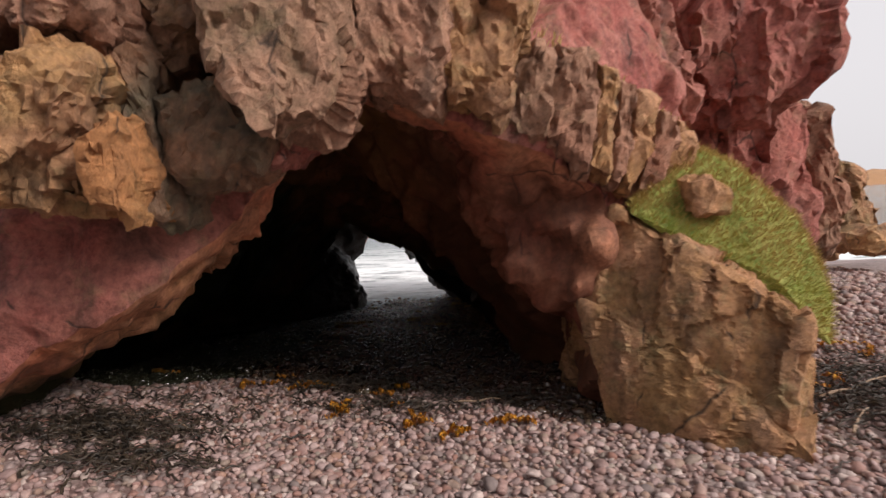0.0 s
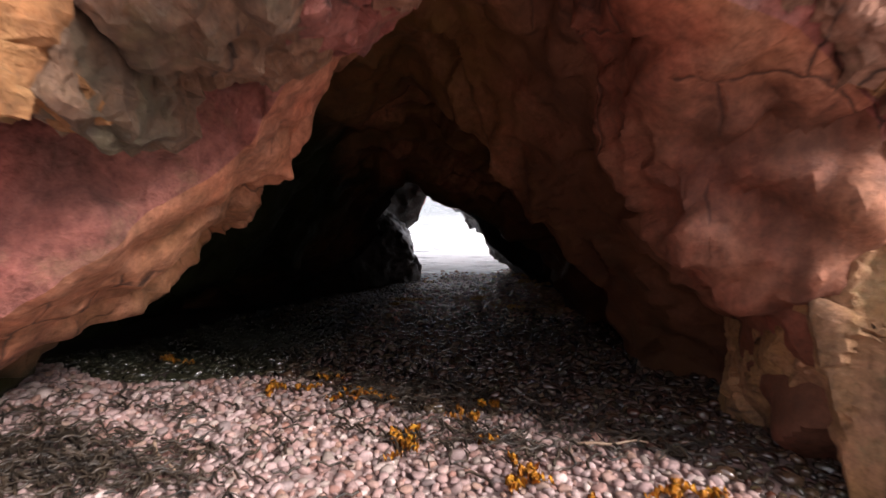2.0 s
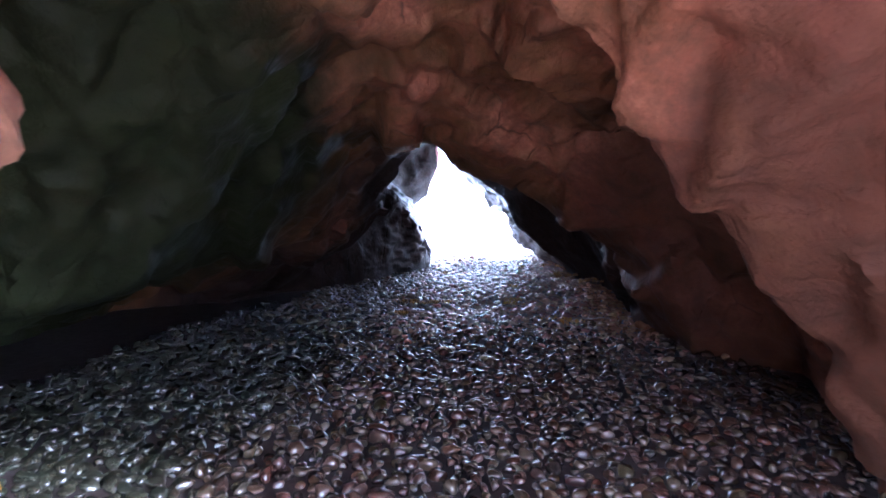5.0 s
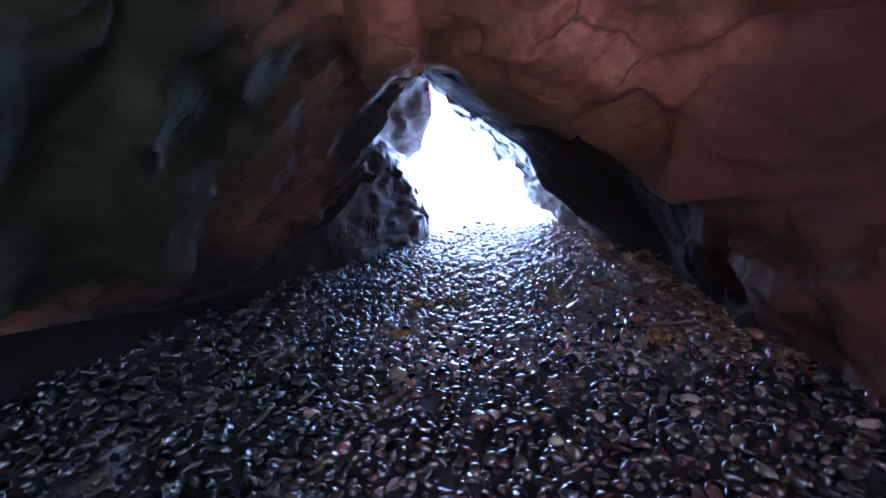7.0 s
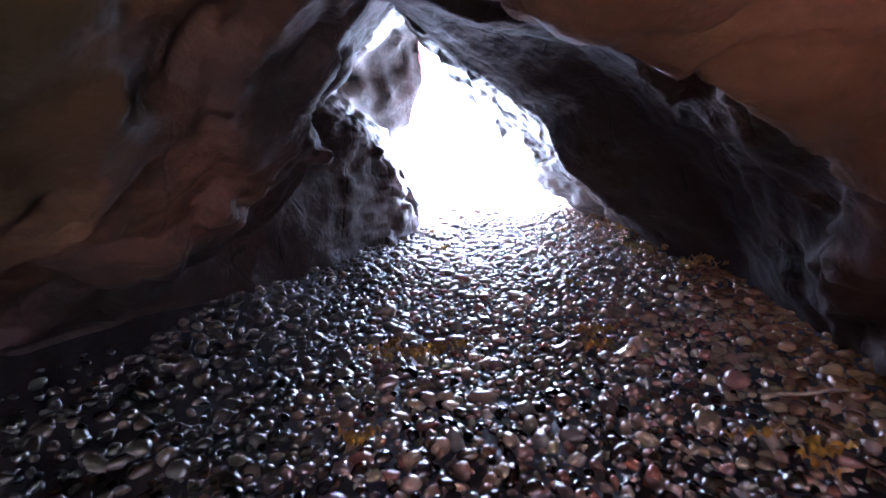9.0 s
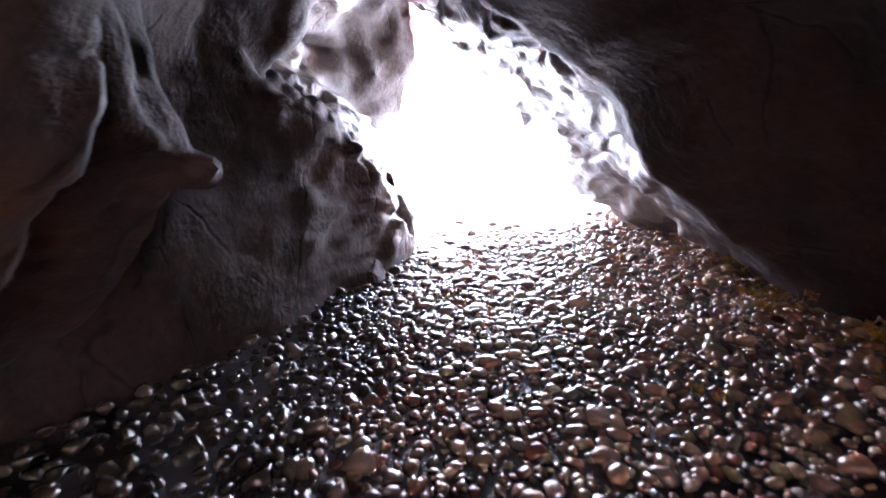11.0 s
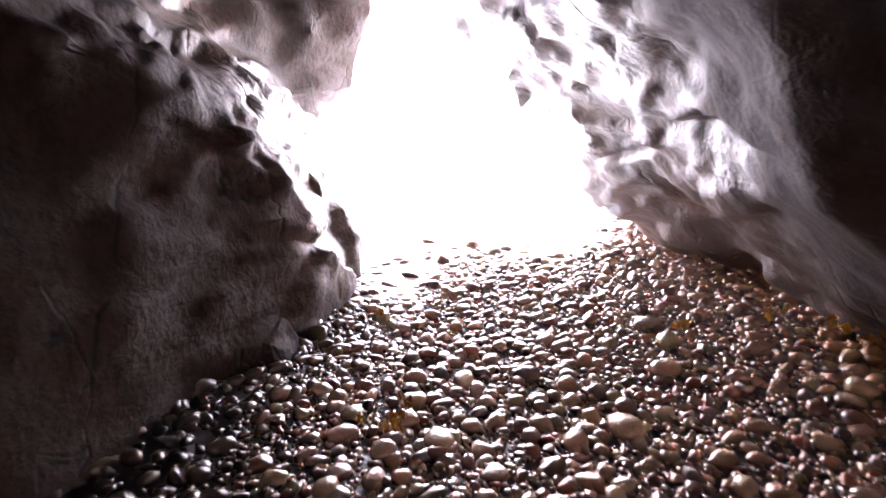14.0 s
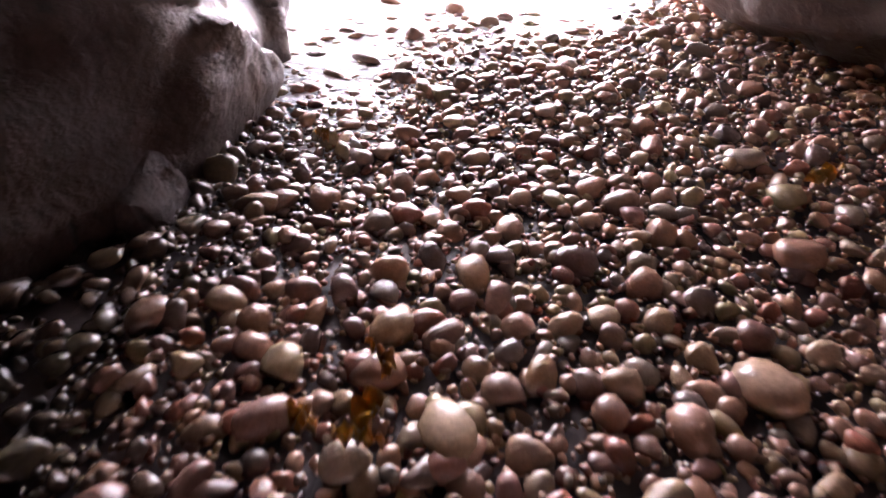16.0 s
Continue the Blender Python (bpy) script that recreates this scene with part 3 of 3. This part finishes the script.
crag("rock_outcrop", 3.75, 0.9, M_OCHRE, "brown rock face above the cave mouth", 0.45, 30, (0.60, 3.50), (1.29, 3.27), (1.22, 2.69), (1.01, 2.52), (0.96, 2.15), (0.60, 2.24))
crag("rock_column", 3.95, 0.5, M_PINK, "upright pink rock slab over the cave mouth", 0.3, 31, (1.01, 2.57), (1.25, 2.73), (1.39, 2.62), (1.31, 2.02), (1.23, 1.99), (1.07, 2.05))
crag("rock_column", 4.0, 0.5, M_PINK, "upright brown rock slab over the cave mouth", 0.3, 32, (1.42, 2.76), (1.71, 2.64), (1.67, 2.13), (1.60, 1.79), (1.48, 1.85), (1.28, 2.00))
crag("rock_column", 4.05, 0.5, M_OCHRE, "upright brown rock slab over the cave mouth", 0.25, 33, (1.72, 2.63), (1.85, 2.56), (1.82, 2.09), (1.76, 1.71), (1.61, 1.79))
crag("rock_column", 4.2, 0.5, M_PINK, "upright grey-pink rock slab over the cave mouth", 0.25, 34, (1.92, 2.52), (2.03, 2.46), (1.99, 2.02), (1.89, 1.65), (1.81, 1.70))
crag("rock_column", 4.25, 0.5, M_OCHRE, "upright grey rock slab over the cave mouth", 0.25, 35, (2.07, 2.44), (2.23, 2.34), (2.18, 1.93), (1.99, 1.60), (1.91, 1.64))
crag("rock_column", 4.4, 0.5, M_PINK, "upright grey-pink rock slab beside the grass", 0.25, 36, (2.30, 2.33), (2.44, 2.24), (2.39, 1.85), (2.16, 1.59), (2.05, 1.60))
crag("rock_column", 4.45, 0.5, M_OCHRE, "short grey rock slab beside the grass", 0.25, 37, (2.46, 2.21), (2.62, 2.04), (2.58, 1.78), (2.36, 1.61), (2.19, 1.59))
crag("rock_lump", 4.22, 0.4, M_OCHRE, "brown rock lump set in the grass", 0.25, 38, (2.40, 1.72), (2.65, 1.76), (2.77, 1.59), (2.75, 1.45), (2.42, 1.47))
crag("cliff_rib", 5.6, 1.5, M_RED, "red sandstone rib of the cliff", 0.6, 39, (1.55, 4.63), (2.54, 4.59), (2.84, 3.19), (3.23, 2.52), (3.14, 2.19), (2.50, 2.77), (1.85, 3.23))
crag("cliff_overhang", 6.6, 2.5, M_RED, "jutting red-brown cliff overhang", 0.9, 40, (2.82, 5.13), (4.56, 5.06), (4.69, 3.81), (5.15, 3.53), (5.32, 3.21), (5.15, 2.83), (4.89, 2.55), (4.23, 2.44), (3.70, 2.53), (3.25, 3.36))
crag("cliff_outcrop", 7.4, 2.5, M_RED, "shaded red rock under the cliff overhang", 0.7, 41, (3.57, 2.85), (5.42, 2.77), (5.51, 2.18), (5.58, 0.99), (5.51, -0.08), (3.53, 0.01))
crag("cliff_outcrop", 8.2, 2.5, M_PINK, "grey-pink rock at the foot of the cliff", 0.6, 42, (5.70, 2.67), (6.14, 3.02), (6.21, 2.41), (6.53, 1.07), (6.61, 0.48), (5.95, 0.43))
crag("shore_rock", 13.0, 3.0, M_OCHRE, "orange-brown shore rock on the pebble beach", 0.9, 43, (9.42, 2.12), (9.68, 2.47), (10.28, 2.08), (10.81, 1.15), (10.93, 0.55), (10.04, -0.15), (9.24, -0.11))
crag("shore_rock", 11.5, 1.0, M_OCHRE, "low brown shore rock on the pebbles", 0.4, 44, (9.23, 0.57), (9.99, 0.77), (10.58, 0.45), (10.59, 0.08), (9.30, 0.13))
block = boulder("boulder", [(1.85, 4.5, .55), (1.6, 4.5, .85), (1.9, 4.35, 1.52), (2.45, 4.15, 1.22), (2.8, 3.98, .97), (2.98, 3.7, .72), (3.3, 4.2, .6), (2.85, 3.62, .0), (2.4, 3.98, .42),
                    (3.3, 4.2, -.6), (3.9, 6.3, -.5), (3.8, 5.6, .7), (2.7, 6.0, 1.7), (1.9, 5.8, 1.6), (1.8, 5.8, -.5)],
        M_OCHRE, "huge cracked ochre sandstone block at the cave mouth", edge=0.03, size=0.5, amount=0.5, seed=3)
slab = boulder("slab", [(1.62, 4.46, .82), (1.7, 4.36, .3), (1.9, 4.3, -.6), (2.5, 3.85, -.6), (2.78, 3.45, -.6), (2.84, 3.5, -.1), (2.68, 3.72, .2), (2.2, 4.08, .5), (1.75, 4.75, .85), (2.9, 4.6, .1), (3.05, 3.9, -.6), (2.6, 4.5, -.6)],
        M_OCHRE, "cracked ochre rock slab leaning at the foot of the cave mouth", edge=0.032, size=0.36, amount=0.45, seed=5)
corner = boulder("corner", [(2.72, 3.44, -.6), (2.95, 3.55, -.5), (2.86, 3.42, -.1), (3.0, 3.62, .12), (2.8, 3.7, .05), (2.9, 3.8, -.5)],
        M_OCHRE, "lichened broken corner of the ochre block", edge=0.03, size=0.25, amount=0.6, seed=6)
for piece in (slab, corner):
    piece.parent = block
    del piece["category"]
boulder("far_headland", [(360, 640, -3), (420, 560, -3), (900, 700, -3), (900, 900, -3), (440, 620, 13), (600, 640, 17), (860, 740, 22), (800, 800, 20)], M_OCHRE,
        "low brown headland across the sea", edge=25, size=40, amount=0.25, seed=15, category="headland", kind="structure")

boulder("rock", [(1.15, 16.2, -1.7), (1.25, 15.8, -1.7), (1.7, 15.7, -1.7), (1.8, 16.5, -1.7), (1.2, 16.1, -1.2), (1.3, 15.9, -1.15), (1.7, 15.8, -1.02), (1.7, 16.4, -1.0)],
        M_GREY, "jagged grey-green wet rock at the foot of the cave wall", edge=0.025, size=0.25, amount=0.7, seed=18)
boulder("rock", [(-2.4, 15.4, -1.6), (-1.95, 15.5, -1.6), (-1.85, 15.85, -1.6), (-2.5, 16.0, -1.6), (-2.05, 15.6, -1.27), (-2.05, 15.85, -1.22), (-2.35, 15.65, -1.16), (-2.4, 15.9, -1.12)],
        M_CAVE, "low worn wet rock at the foot of the cave wall", edge=0.03, size=0.5, amount=0.2, seed=19)

# ---- turf on the block ----
turf = boulder("turf", [(1.98, 4.3, 1.5), (2.62, 4.5, 1.98), (2.9, 4.5, 1.84), (3.42, 4.5, 1.4), (3.72, 4.5, .72), (3.62, 4.35, .35), (3.1, 4.2, .93), (2.5, 4.27, 1.26), (3.5, 5.6, 1.2), (2.6, 5.6, 1.9), (3.9, 5.4, .6)],
               M_BED, "steep turf bank of green and straw-coloured grass", edge=0.06, size=0.5, amount=0.12, seed=9, category="turf")
turf.data.materials.clear()


def soil_material():
    s = Shader("turf_soil")
    return s.done(s.ramp(s.noise(8.0, 5), (0.35, (0.16, 0.22, 0.04)), (0.65, (0.33, 0.33, 0.09))), 0.9, s.relief(s.noise(30.0), 0.02))


turf.data.materials.append(soil_material())


def blades(name, spots, label, tall, seed):
    """Tufts of narrow bent blades on the given (place, normal) spots, as one thing that nobody could count."""
    rnd = random.Random(seed)
    verts, faces = [], []
    for p, nn in spots:
        for _ in range(3):
            h = tall * rnd.uniform(0.5, 1.3)
            a = rnd.uniform(0, 6.28)
            side = Vector((math.cos(a), math.sin(a), 0)) * 0.004
            d = (nn * 0.55 + Vector((rnd.uniform(-.5, .5), rnd.uniform(-.6, .2), 0.55))).normalized()
            q = p + Vector((rnd.uniform(-.03, .03), rnd.uniform(-.03, .03), 0)) - nn * 0.01
            m = q + d * h * 0.6
            t = m + (d + Vector((rnd.uniform(-.4, .4), -0.3, -0.55))).normalized() * h * 0.5
            k = len(verts)
            verts += [q - side, q + side, m + side * 0.7, m - side * 0.7, t]
            faces += [(k, k + 1, k + 2, k + 3), (k + 3, k + 2, k + 4)]
    return tagged(mesh_object(name, [tuple(v) for v in verts], faces, M_GRASS, False), label, "grass", kind="stuff")


rnd = random.Random(4)
spots = []
for f in turf.data.polygons:
    if f.normal.z > 0.05 or f.normal.y < -0.2:
        for _ in range(max(1, int(f.area * 2600))):
            w = [rnd.random() for _ in f.vertices]
            c = sum((turf.data.vertices[v].co * k for v, k in zip(f.vertices, w)), Vector()) / sum(w)
            spots.append((c, f.normal.copy()))
blades("grass", spots, "short green and yellowed coastal grass on the turf bank", 0.07, 5)
edge_spots = []
for k in range(160):
    f = rnd.random()
    edge_spots.append((Vector((1.25 + 1.35 * f + rnd.uniform(-.03, .03), 4.05 + 0.5 * f + rnd.uniform(0, .25), 2.82 - 0.72 * f + rnd.uniform(-.03, .03))), Vector((0.1, -0.3, 0.9)).normalized()))
blades("grass", edge_spots, "thin fringe of dry grass along the top of rock slabs", 0.07, 6)

# ---- pebbles and cobbles ----
def unit_ball(sub):
    bm = bmesh.new()
    bmesh.ops.create_icosphere(bm, subdivisions=sub, radius=1.0)
    v = np.array([x.co for x in bm.verts])
    f = np.array([[x.index for x in t.verts] for t in bm.faces])
    bm.free()
    return v, f


rng = np.random.default_rng(7)


def stone_field(x0, x1, y0, y1, step, lo, hi, keep=1.0, skip=None, sink=0.35):
    """Centres and half-lengths of stones strewn over a stretch of the floor."""
    nx, ny = int((x1 - x0) / step), int((y1 - y0) / (step * 0.85))
    I, J = np.meshgrid(np.arange(nx), np.arange(ny))
    x = x0 + (I + 0.5 * (J % 2)).ravel() * step + rng.uniform(-.42, .42, nx * ny) * step
    y = y0 + J.ravel() * step * 0.85 + rng.uniform(-.42, .42, nx * ny) * step
    ok = rng.random(nx * ny) < keep
    if skip is not None:
        ok &= ~skip(x, y)
    x, y = x[ok], y[ok]
    r = lo + (hi - lo) * rng.random(len(x)) ** 2.2
    z = floor_z(x, y) + r * sink * rng.uniform(0.6, 1.3, len(x))
    return np.stack([x, y, z, r], 1)


def stones(name, field, material, label, sub=2):
    """All stones of a field as one mesh of rounded, flattened, uneven pebbles."""
    bv, bf = unit_ball(sub)
    n, m = len(field), len(bv)
    pw = np.sign(bv) * np.abs(bv) ** 0.88
    shape = np.stack([rng.uniform(0.85, 1.25, n), rng.uniform(0.62, 0.95, n), rng.uniform(0.38, 0.72, n)], 1)
    v = pw[None] * shape[:, None]
    for _ in range(4):
        d = rng.normal(size=(n, 3))
        d /= np.linalg.norm(d, axis=1, keepdims=True)
        cut = (v @ d[:, :, None])[:, :, 0]
        over = np.clip(cut - rng.uniform(0.28, 0.65, (n, 1)), 0, None)
        v = v - d[:, None] * over[:, :, None] * 0.85
    a, b = rng.uniform(0, 2 * np.pi, n), rng.normal(0, 0.22, n)
    ca, sa, cb, sb = np.cos(a), np.sin(a), np.cos(b), np.sin(b)
    x = v[:, :, 0] * cb[:, None] + v[:, :, 2] * sb[:, None]
    z = -v[:, :, 0] * sb[:, None] + v[:, :, 2] * cb[:, None]
    v = np.stack([x * ca[:, None] - v[:, :, 1] * sa[:, None], x * sa[:, None] + v[:, :, 1] * ca[:, None], z], 2)
    v = v * field[:, None, 3:4] + field[:, None, :3]
    f = (bf[None] + (np.arange(n) * m)[:, None, None]).reshape(-1, 3)
    me = bpy.data.meshes.new(name)
    me.vertices.add(n * m)
    me.vertices.foreach_set("co", v.ravel())
    me.loops.add(len(f) * 3)
    me.loops.foreach_set("vertex_index", f.ravel())
    me.polygons.add(len(f))
    me.polygons.foreach_set("loop_start", np.arange(0, len(f) * 3, 3))
    me.polygons.foreach_set("use_smooth", np.ones(len(f), bool))
    me.materials.append(material)
    me.update(calc_edges=True)
    return tagged(new(name, me), label, "stones", kind="stuff")


def apart(x, y):
    return (np.abs(x + 0.85) < 0.85) & (np.abs(y - 15.35) < 0.65)


def shaded_ground(x, y):
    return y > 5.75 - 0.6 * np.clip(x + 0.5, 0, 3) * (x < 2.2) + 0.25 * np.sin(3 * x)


def seaward(x, y):
    """Where a stone is one of the larger, brighter cobbles: ever more of them towards the sea."""
    return ramp01(y, 8.2, 12.4) > rng.random(len(x))


def landward(x, y):
    return ~shaded_ground(x, y) | seaward(x, y)


def inland(x, y):
    return apart(x, y) | ~seaward(x, y)


dry = stone_field(-3.8, 3.4, 2.6, 6.2, 0.055, 0.021, 0.048, 1.0, shaded_ground)
dry2 = stone_field(-3.8, 3.6, 2.5, 6.2, 0.3, 0.04, 0.07, 0.7, shaded_ground)
beach = np.concatenate([stone_field(3.2, 6.5, 2.6, 7, 0.075, 0.03, 0.06), stone_field(4, 10, 7, 16, 0.12, 0.05, 0.10)])
stones("pebbles", np.concatenate([dry, dry2]), M_PEBBLE, "dry pink and grey beach pebbles at the cave mouth")
stones("pebbles", beach, M_PEBBLE, "dry pale pebbles of the beach beside the cliff", 1)
shadowed = np.concatenate([stone_field(-3.8, 2.1, 4.2, 12.4, 0.078, 0.03, 0.062, 1.0, landward), stone_field(-3.8, 2.1, 4.2, 12.4, 0.3, 0.05, 0.08, 0.8, landward)])
stones("pebbles", shadowed, M_WET_SHADE, "wet pebbles on the cave floor, shade painted into their colour")
wet = np.concatenate([stone_field(-3.3, 2.1, 8.2, 19.4, 0.105, 0.034, 0.07, 0.97, inland), stone_field(-2.9, 2.0, 8.2, 19.4, 0.36, 0.06, 0.1, 0.75, inland, 0.3)])
stones("cobbles", wet, M_COBBLE, "glistening wet cobbles on the cave floor near the sea")
grit = np.concatenate([stone_field(-2.3, 1.7, 10.0, 18.5, 0.068, 0.02, 0.044, 0.9)])
stones("gravel", grit, M_COBBLE, "wet gravel between the cobbles", 2)
stones("gravel", stone_field(-2.0, 1.2, 14.0, 17.0, 0.036, 0.012, 0.024, 0.9, None, 0.9), M_COBBLE, "fine wet gravel between the cobbles", 1)

# ---- things the sea left ----
def strap(name, x, y, length, turn, width, label, seed, material=None, lift=0.045):
    """A curled ribbon of kelp lying over the stones."""
    rnd = random.Random(seed)
    bm = bmesh.new()
    n, rows = 14, []
    px, py, a = x, y, turn
    for k in range(n + 1):
        f = k / n
        w = width * (0.35 + 0.65 * math.sin(math.pi * min(1.0, f * 1.15 + 0.08))) * 0.5
        z = float(floor_z(px, py)) + lift + 0.02 * math.sin(k * 1.9 + seed)
        sx, sy = -math.sin(a) * w, math.cos(a) * w
        tip = 0.012 * math.sin(k * 1.3 + seed)
        rows.append([bm.verts.new((px + sx, py + sy, z + tip)), bm.verts.new((px, py, z + 0.006)), bm.verts.new((px - sx, py - sy, z - tip))])
        a += rnd.uniform(-0.5, 0.5)
        px, py = px + math.cos(a) * length / n, py + math.sin(a) * length / n
    for r0, r1 in zip(rows, rows[1:]):
        for i in (0, 1):
            bm.faces.new((r0[i], r0[i + 1], r1[i + 1], r1[i]))
    bmesh.ops.solidify(bm, geom=bm.faces[:], thickness=0.004)
    ob = new(name, bpy.data.meshes.new(name))
    bm.to_mesh(ob.data)
    bm.free()
    ob.data.materials.append(material or M_WEED)
    ob.data.polygons.foreach_set("use_smooth", [True] * len(ob.data.polygons))
    return ob


def kelp_patch(x, y, r, count, length, label, seed, lift=0.05):
    rnd = random.Random(seed)
    bunch = tagged(new("kelp"), label, "seaweed", "kelp on the stones")
    bunch.location = (x, y, float(floor_z(x, y)))
    for k in range(count):
        f = strap("frond", rnd.uniform(-r, r) + x, rnd.uniform(-r, r) + y, length * rnd.uniform(0.7, 1.4), rnd.uniform(0, 6.3), rnd.uniform(0.035, 0.075), label, seed * 50 + k, None, lift)
        f.parent = bunch
        f.matrix_parent_inverse = Matrix.Translation(bunch.location).inverted()


TAN = "orange-brown kelp straps lying on the wet stones"
for k, (x, y, r, c, ln) in enumerate(((-1.4, 11.55, .1, 6, .2), (-1.13, 11.6, .1, 5, .2), (0, 11.95, .08, 4, .18), (-.1, 11.64, .07, 4, .16), (1.2, 13.7, .15, 8, .2), (-1.4, 10.37, .03, 2, .12), (.52, 10.48, .15, 4, .22), (.98, 14.3, .18, 10, .2),
                                      (-.02, 13.0, .05, 2, .14), (1.22, 16.8, .2, 9, .2), (1.26, 16.0, .1, 4, .18), (-1.22, 14.85, .04, 2, .12), (.78, 15.69, .05, 2, .14), (-1.5, 16.14, .02, 1, .07), (.18, 15.62, .03, 1, .12), (-1.34, 14.75, .04, 2, .1), (1.0, 15.2, .2, 5, .2))):
    kelp_patch(x, y, r, c, ln, TAN, k + 1, 0.15)
for k, (x, y, r, c, ln) in enumerate(((-.84, 5.66, .1, 6, .24), (-1.43, 5.8, .16, 4, .24), (-.44, 4.75, .16, 6, .14), (.27, 4.5, .12, 6, .14), (.6, 4.17, .1, 4, .14), (1.03, 4.34, .09, 5, .14), (-.1, 5.2, .3, 6, .14),
                                      (-2.7, 6.2, .15, 4, .2), (.1, 5.55, .06, 2, .12), (4.0, 4.5, .3, 6, .3), (4.6, 5.4, .5, 7, .3))):
    kelp_patch(x, y, r, c, ln, "yellow-brown kelp straps on the dry pebbles", k + 31, 0.06)


def wrack_material():
    s = Shader("dark_wrack")
    return s.done(s.ramp(s.noise(12.0, 4), (0.35, (0.012, 0.010, 0.008)), (0.65, (0.05, 0.035, 0.022))), 0.45, s.relief(s.noise(50.0), 0.006))


M_WRACK = wrack_material()


def wrack(x, y, rx, ry, count, label, seed):
    """A tangle of thin dark strands, as one thing that nobody could count."""
    r = random.Random(seed)
    verts, faces = [], []
    for _ in range(count):
        px, py, a = x + r.gauss(0, rx), y + r.gauss(0, ry), r.uniform(0, 6.28)
        h = r.uniform(0.035, 0.075)
        w = r.uniform(0.004, 0.011)
        prev = None
        for k in range(7):
            z = float(floor_z(px, py)) + h + 0.012 * math.sin(k * 2 + a)
            sx, sy = -math.sin(a) * w, math.cos(a) * w
            i = len(verts)
            verts += [(px + sx, py + sy, z), (px - sx, py - sy, z), (px, py, z + w * 1.2)]
            if prev is not None:
                faces += [(prev, i, i + 2, prev + 2), (prev + 2, i + 2, i + 1, prev + 1), (prev + 1, i + 1, i, prev)]
            prev = i
            a += r.uniform(-0.6, 0.6)
            px, py = px + math.cos(a) * 0.035, py + math.sin(a) * 0.035
    return tagged(mesh_object("wrack", verts, faces, M_WRACK), label, "seaweed", kind="stuff")


wrack(-2.0, 4.2, .4, .2, 330, "tangle of black dried wrack on the pebbles", 1)
wrack(-1.6, 3.6, .25, .12, 110, "strands of black dried wrack on the pebbles", 2)
wrack(-2.1, 4.9, .75, .22, 60, "scattered dark wrack on the pebbles", 3)
wrack(.3, 4.95, .7, .15, 170, "scattered dark wrack strands on the pebbles", 4)
wrack(-.5, 5.7, .4, .15, 130, "tangle of dark wrack in the cave mouth", 5)
wrack(4.1, 4.3, .45, .45, 600, "heap of dark wrack on the beach", 6)


def stick(x, y, length, turn, thick, label, seed, lift=0.06):
    """A bent, tapering stick of driftwood."""
    rnd = random.Random(seed)
    bm = bmesh.new()
    n, rows = 10, []
    px, py, a = x, y, turn
    for k in range(n + 1):
        t = thick * (1 - 0.55 * k / n)
        z = float(floor_z(px, py)) + lift + 0.008 * math.sin(k)
        rows.append([bm.verts.new((px - math.sin(a) * math.cos(b) * t, py + math.cos(a) * math.cos(b) * t, z + math.sin(b) * t)) for b in (0, 1.05, 2.1, 3.14, 4.2, 5.25)])
        a += rnd.uniform(-0.14, 0.14)
        px, py = px + math.cos(a) * length / n, py + math.sin(a) * length / n
    for r0, r1 in zip(rows, rows[1:]):
        for i in range(6):
            bm.faces.new((r0[i], r1[i], r1[(i + 1) % 6], r0[(i + 1) % 6]))
    bm.faces.new(rows[0])
    bm.faces.new(rows[-1][::-1])
    bmesh.ops.recalc_face_normals(bm, faces=bm.faces)
    ob = new("driftwood_stick", bpy.data.meshes.new("driftwood_stick"))
    bm.to_mesh(ob.data)
    bm.free()
    ob.data.materials.append(M_WOOD)
    ob.data.polygons.foreach_set("use_smooth", [True] * len(ob.data.polygons))
    return tagged(ob, label, "driftwood")


stick(.6, 4.83, .42, .12, .011, "thin bleached driftwood stick on the pebbles", 1)
stick(3.55, 4.4, .7, .06, .016, "bleached driftwood stick on the beach", 2)
stick(3.35, 3.75, .5, .9, .013, "bent driftwood stick beside the block", 3)
stick(3.7, 3.9, .6, -.7, .012, "thin driftwood stick on the beach pebbles", 4)
stick(-1.75, 4.5, .4, -1.1, .012, "dark driftwood stick among the wrack", 5)
stick(.62, 11.05, .5, .1, .014, "pale driftwood stick on the cave stones", 6)

# ---- single cobbles where the walk ends ----
shapes = []
bv, bf = unit_ball(2)
for k in range(14):
    d = np.array((rng.uniform(0.95, 1.35), rng.uniform(0.7, 1.0), rng.uniform(0.5, 0.8)))
    v = np.sign(bv) * np.abs(bv) ** 0.9 * d
    for _ in range(3):
        a = rng.normal(size=3)
        a /= np.linalg.norm(a)
        v = v - np.outer(np.clip(v @ a - rng.uniform(0.4, 0.7), 0, None) * 0.75, a)
    me = bpy.data.meshes.new("cobble")
    me.from_pydata(v.tolist(), [], bf.tolist())
    me.polygons.foreach_set("use_smooth", [True] * len(me.polygons))
    me.materials.append(M_COBBLE)
    shapes.append(me)
near = np.concatenate([stone_field(-1.7, 0, 14.7, 16.0, 0.1, 0.032, 0.062), stone_field(-1.7, 0, 14.7, 16.0, 0.3, 0.06, 0.085, 0.9)])[:299]
for k, (x, y, z, r) in enumerate(near):
    ob = new("cobble", shapes[k % 14])
    ob.parent = ground
    ob.matrix_basis = pose(x, y, z, rng.normal(0, 10), rng.normal(0, 10), rng.uniform(0, 360)) @ Matrix.Diagonal((r, r, r, 1))
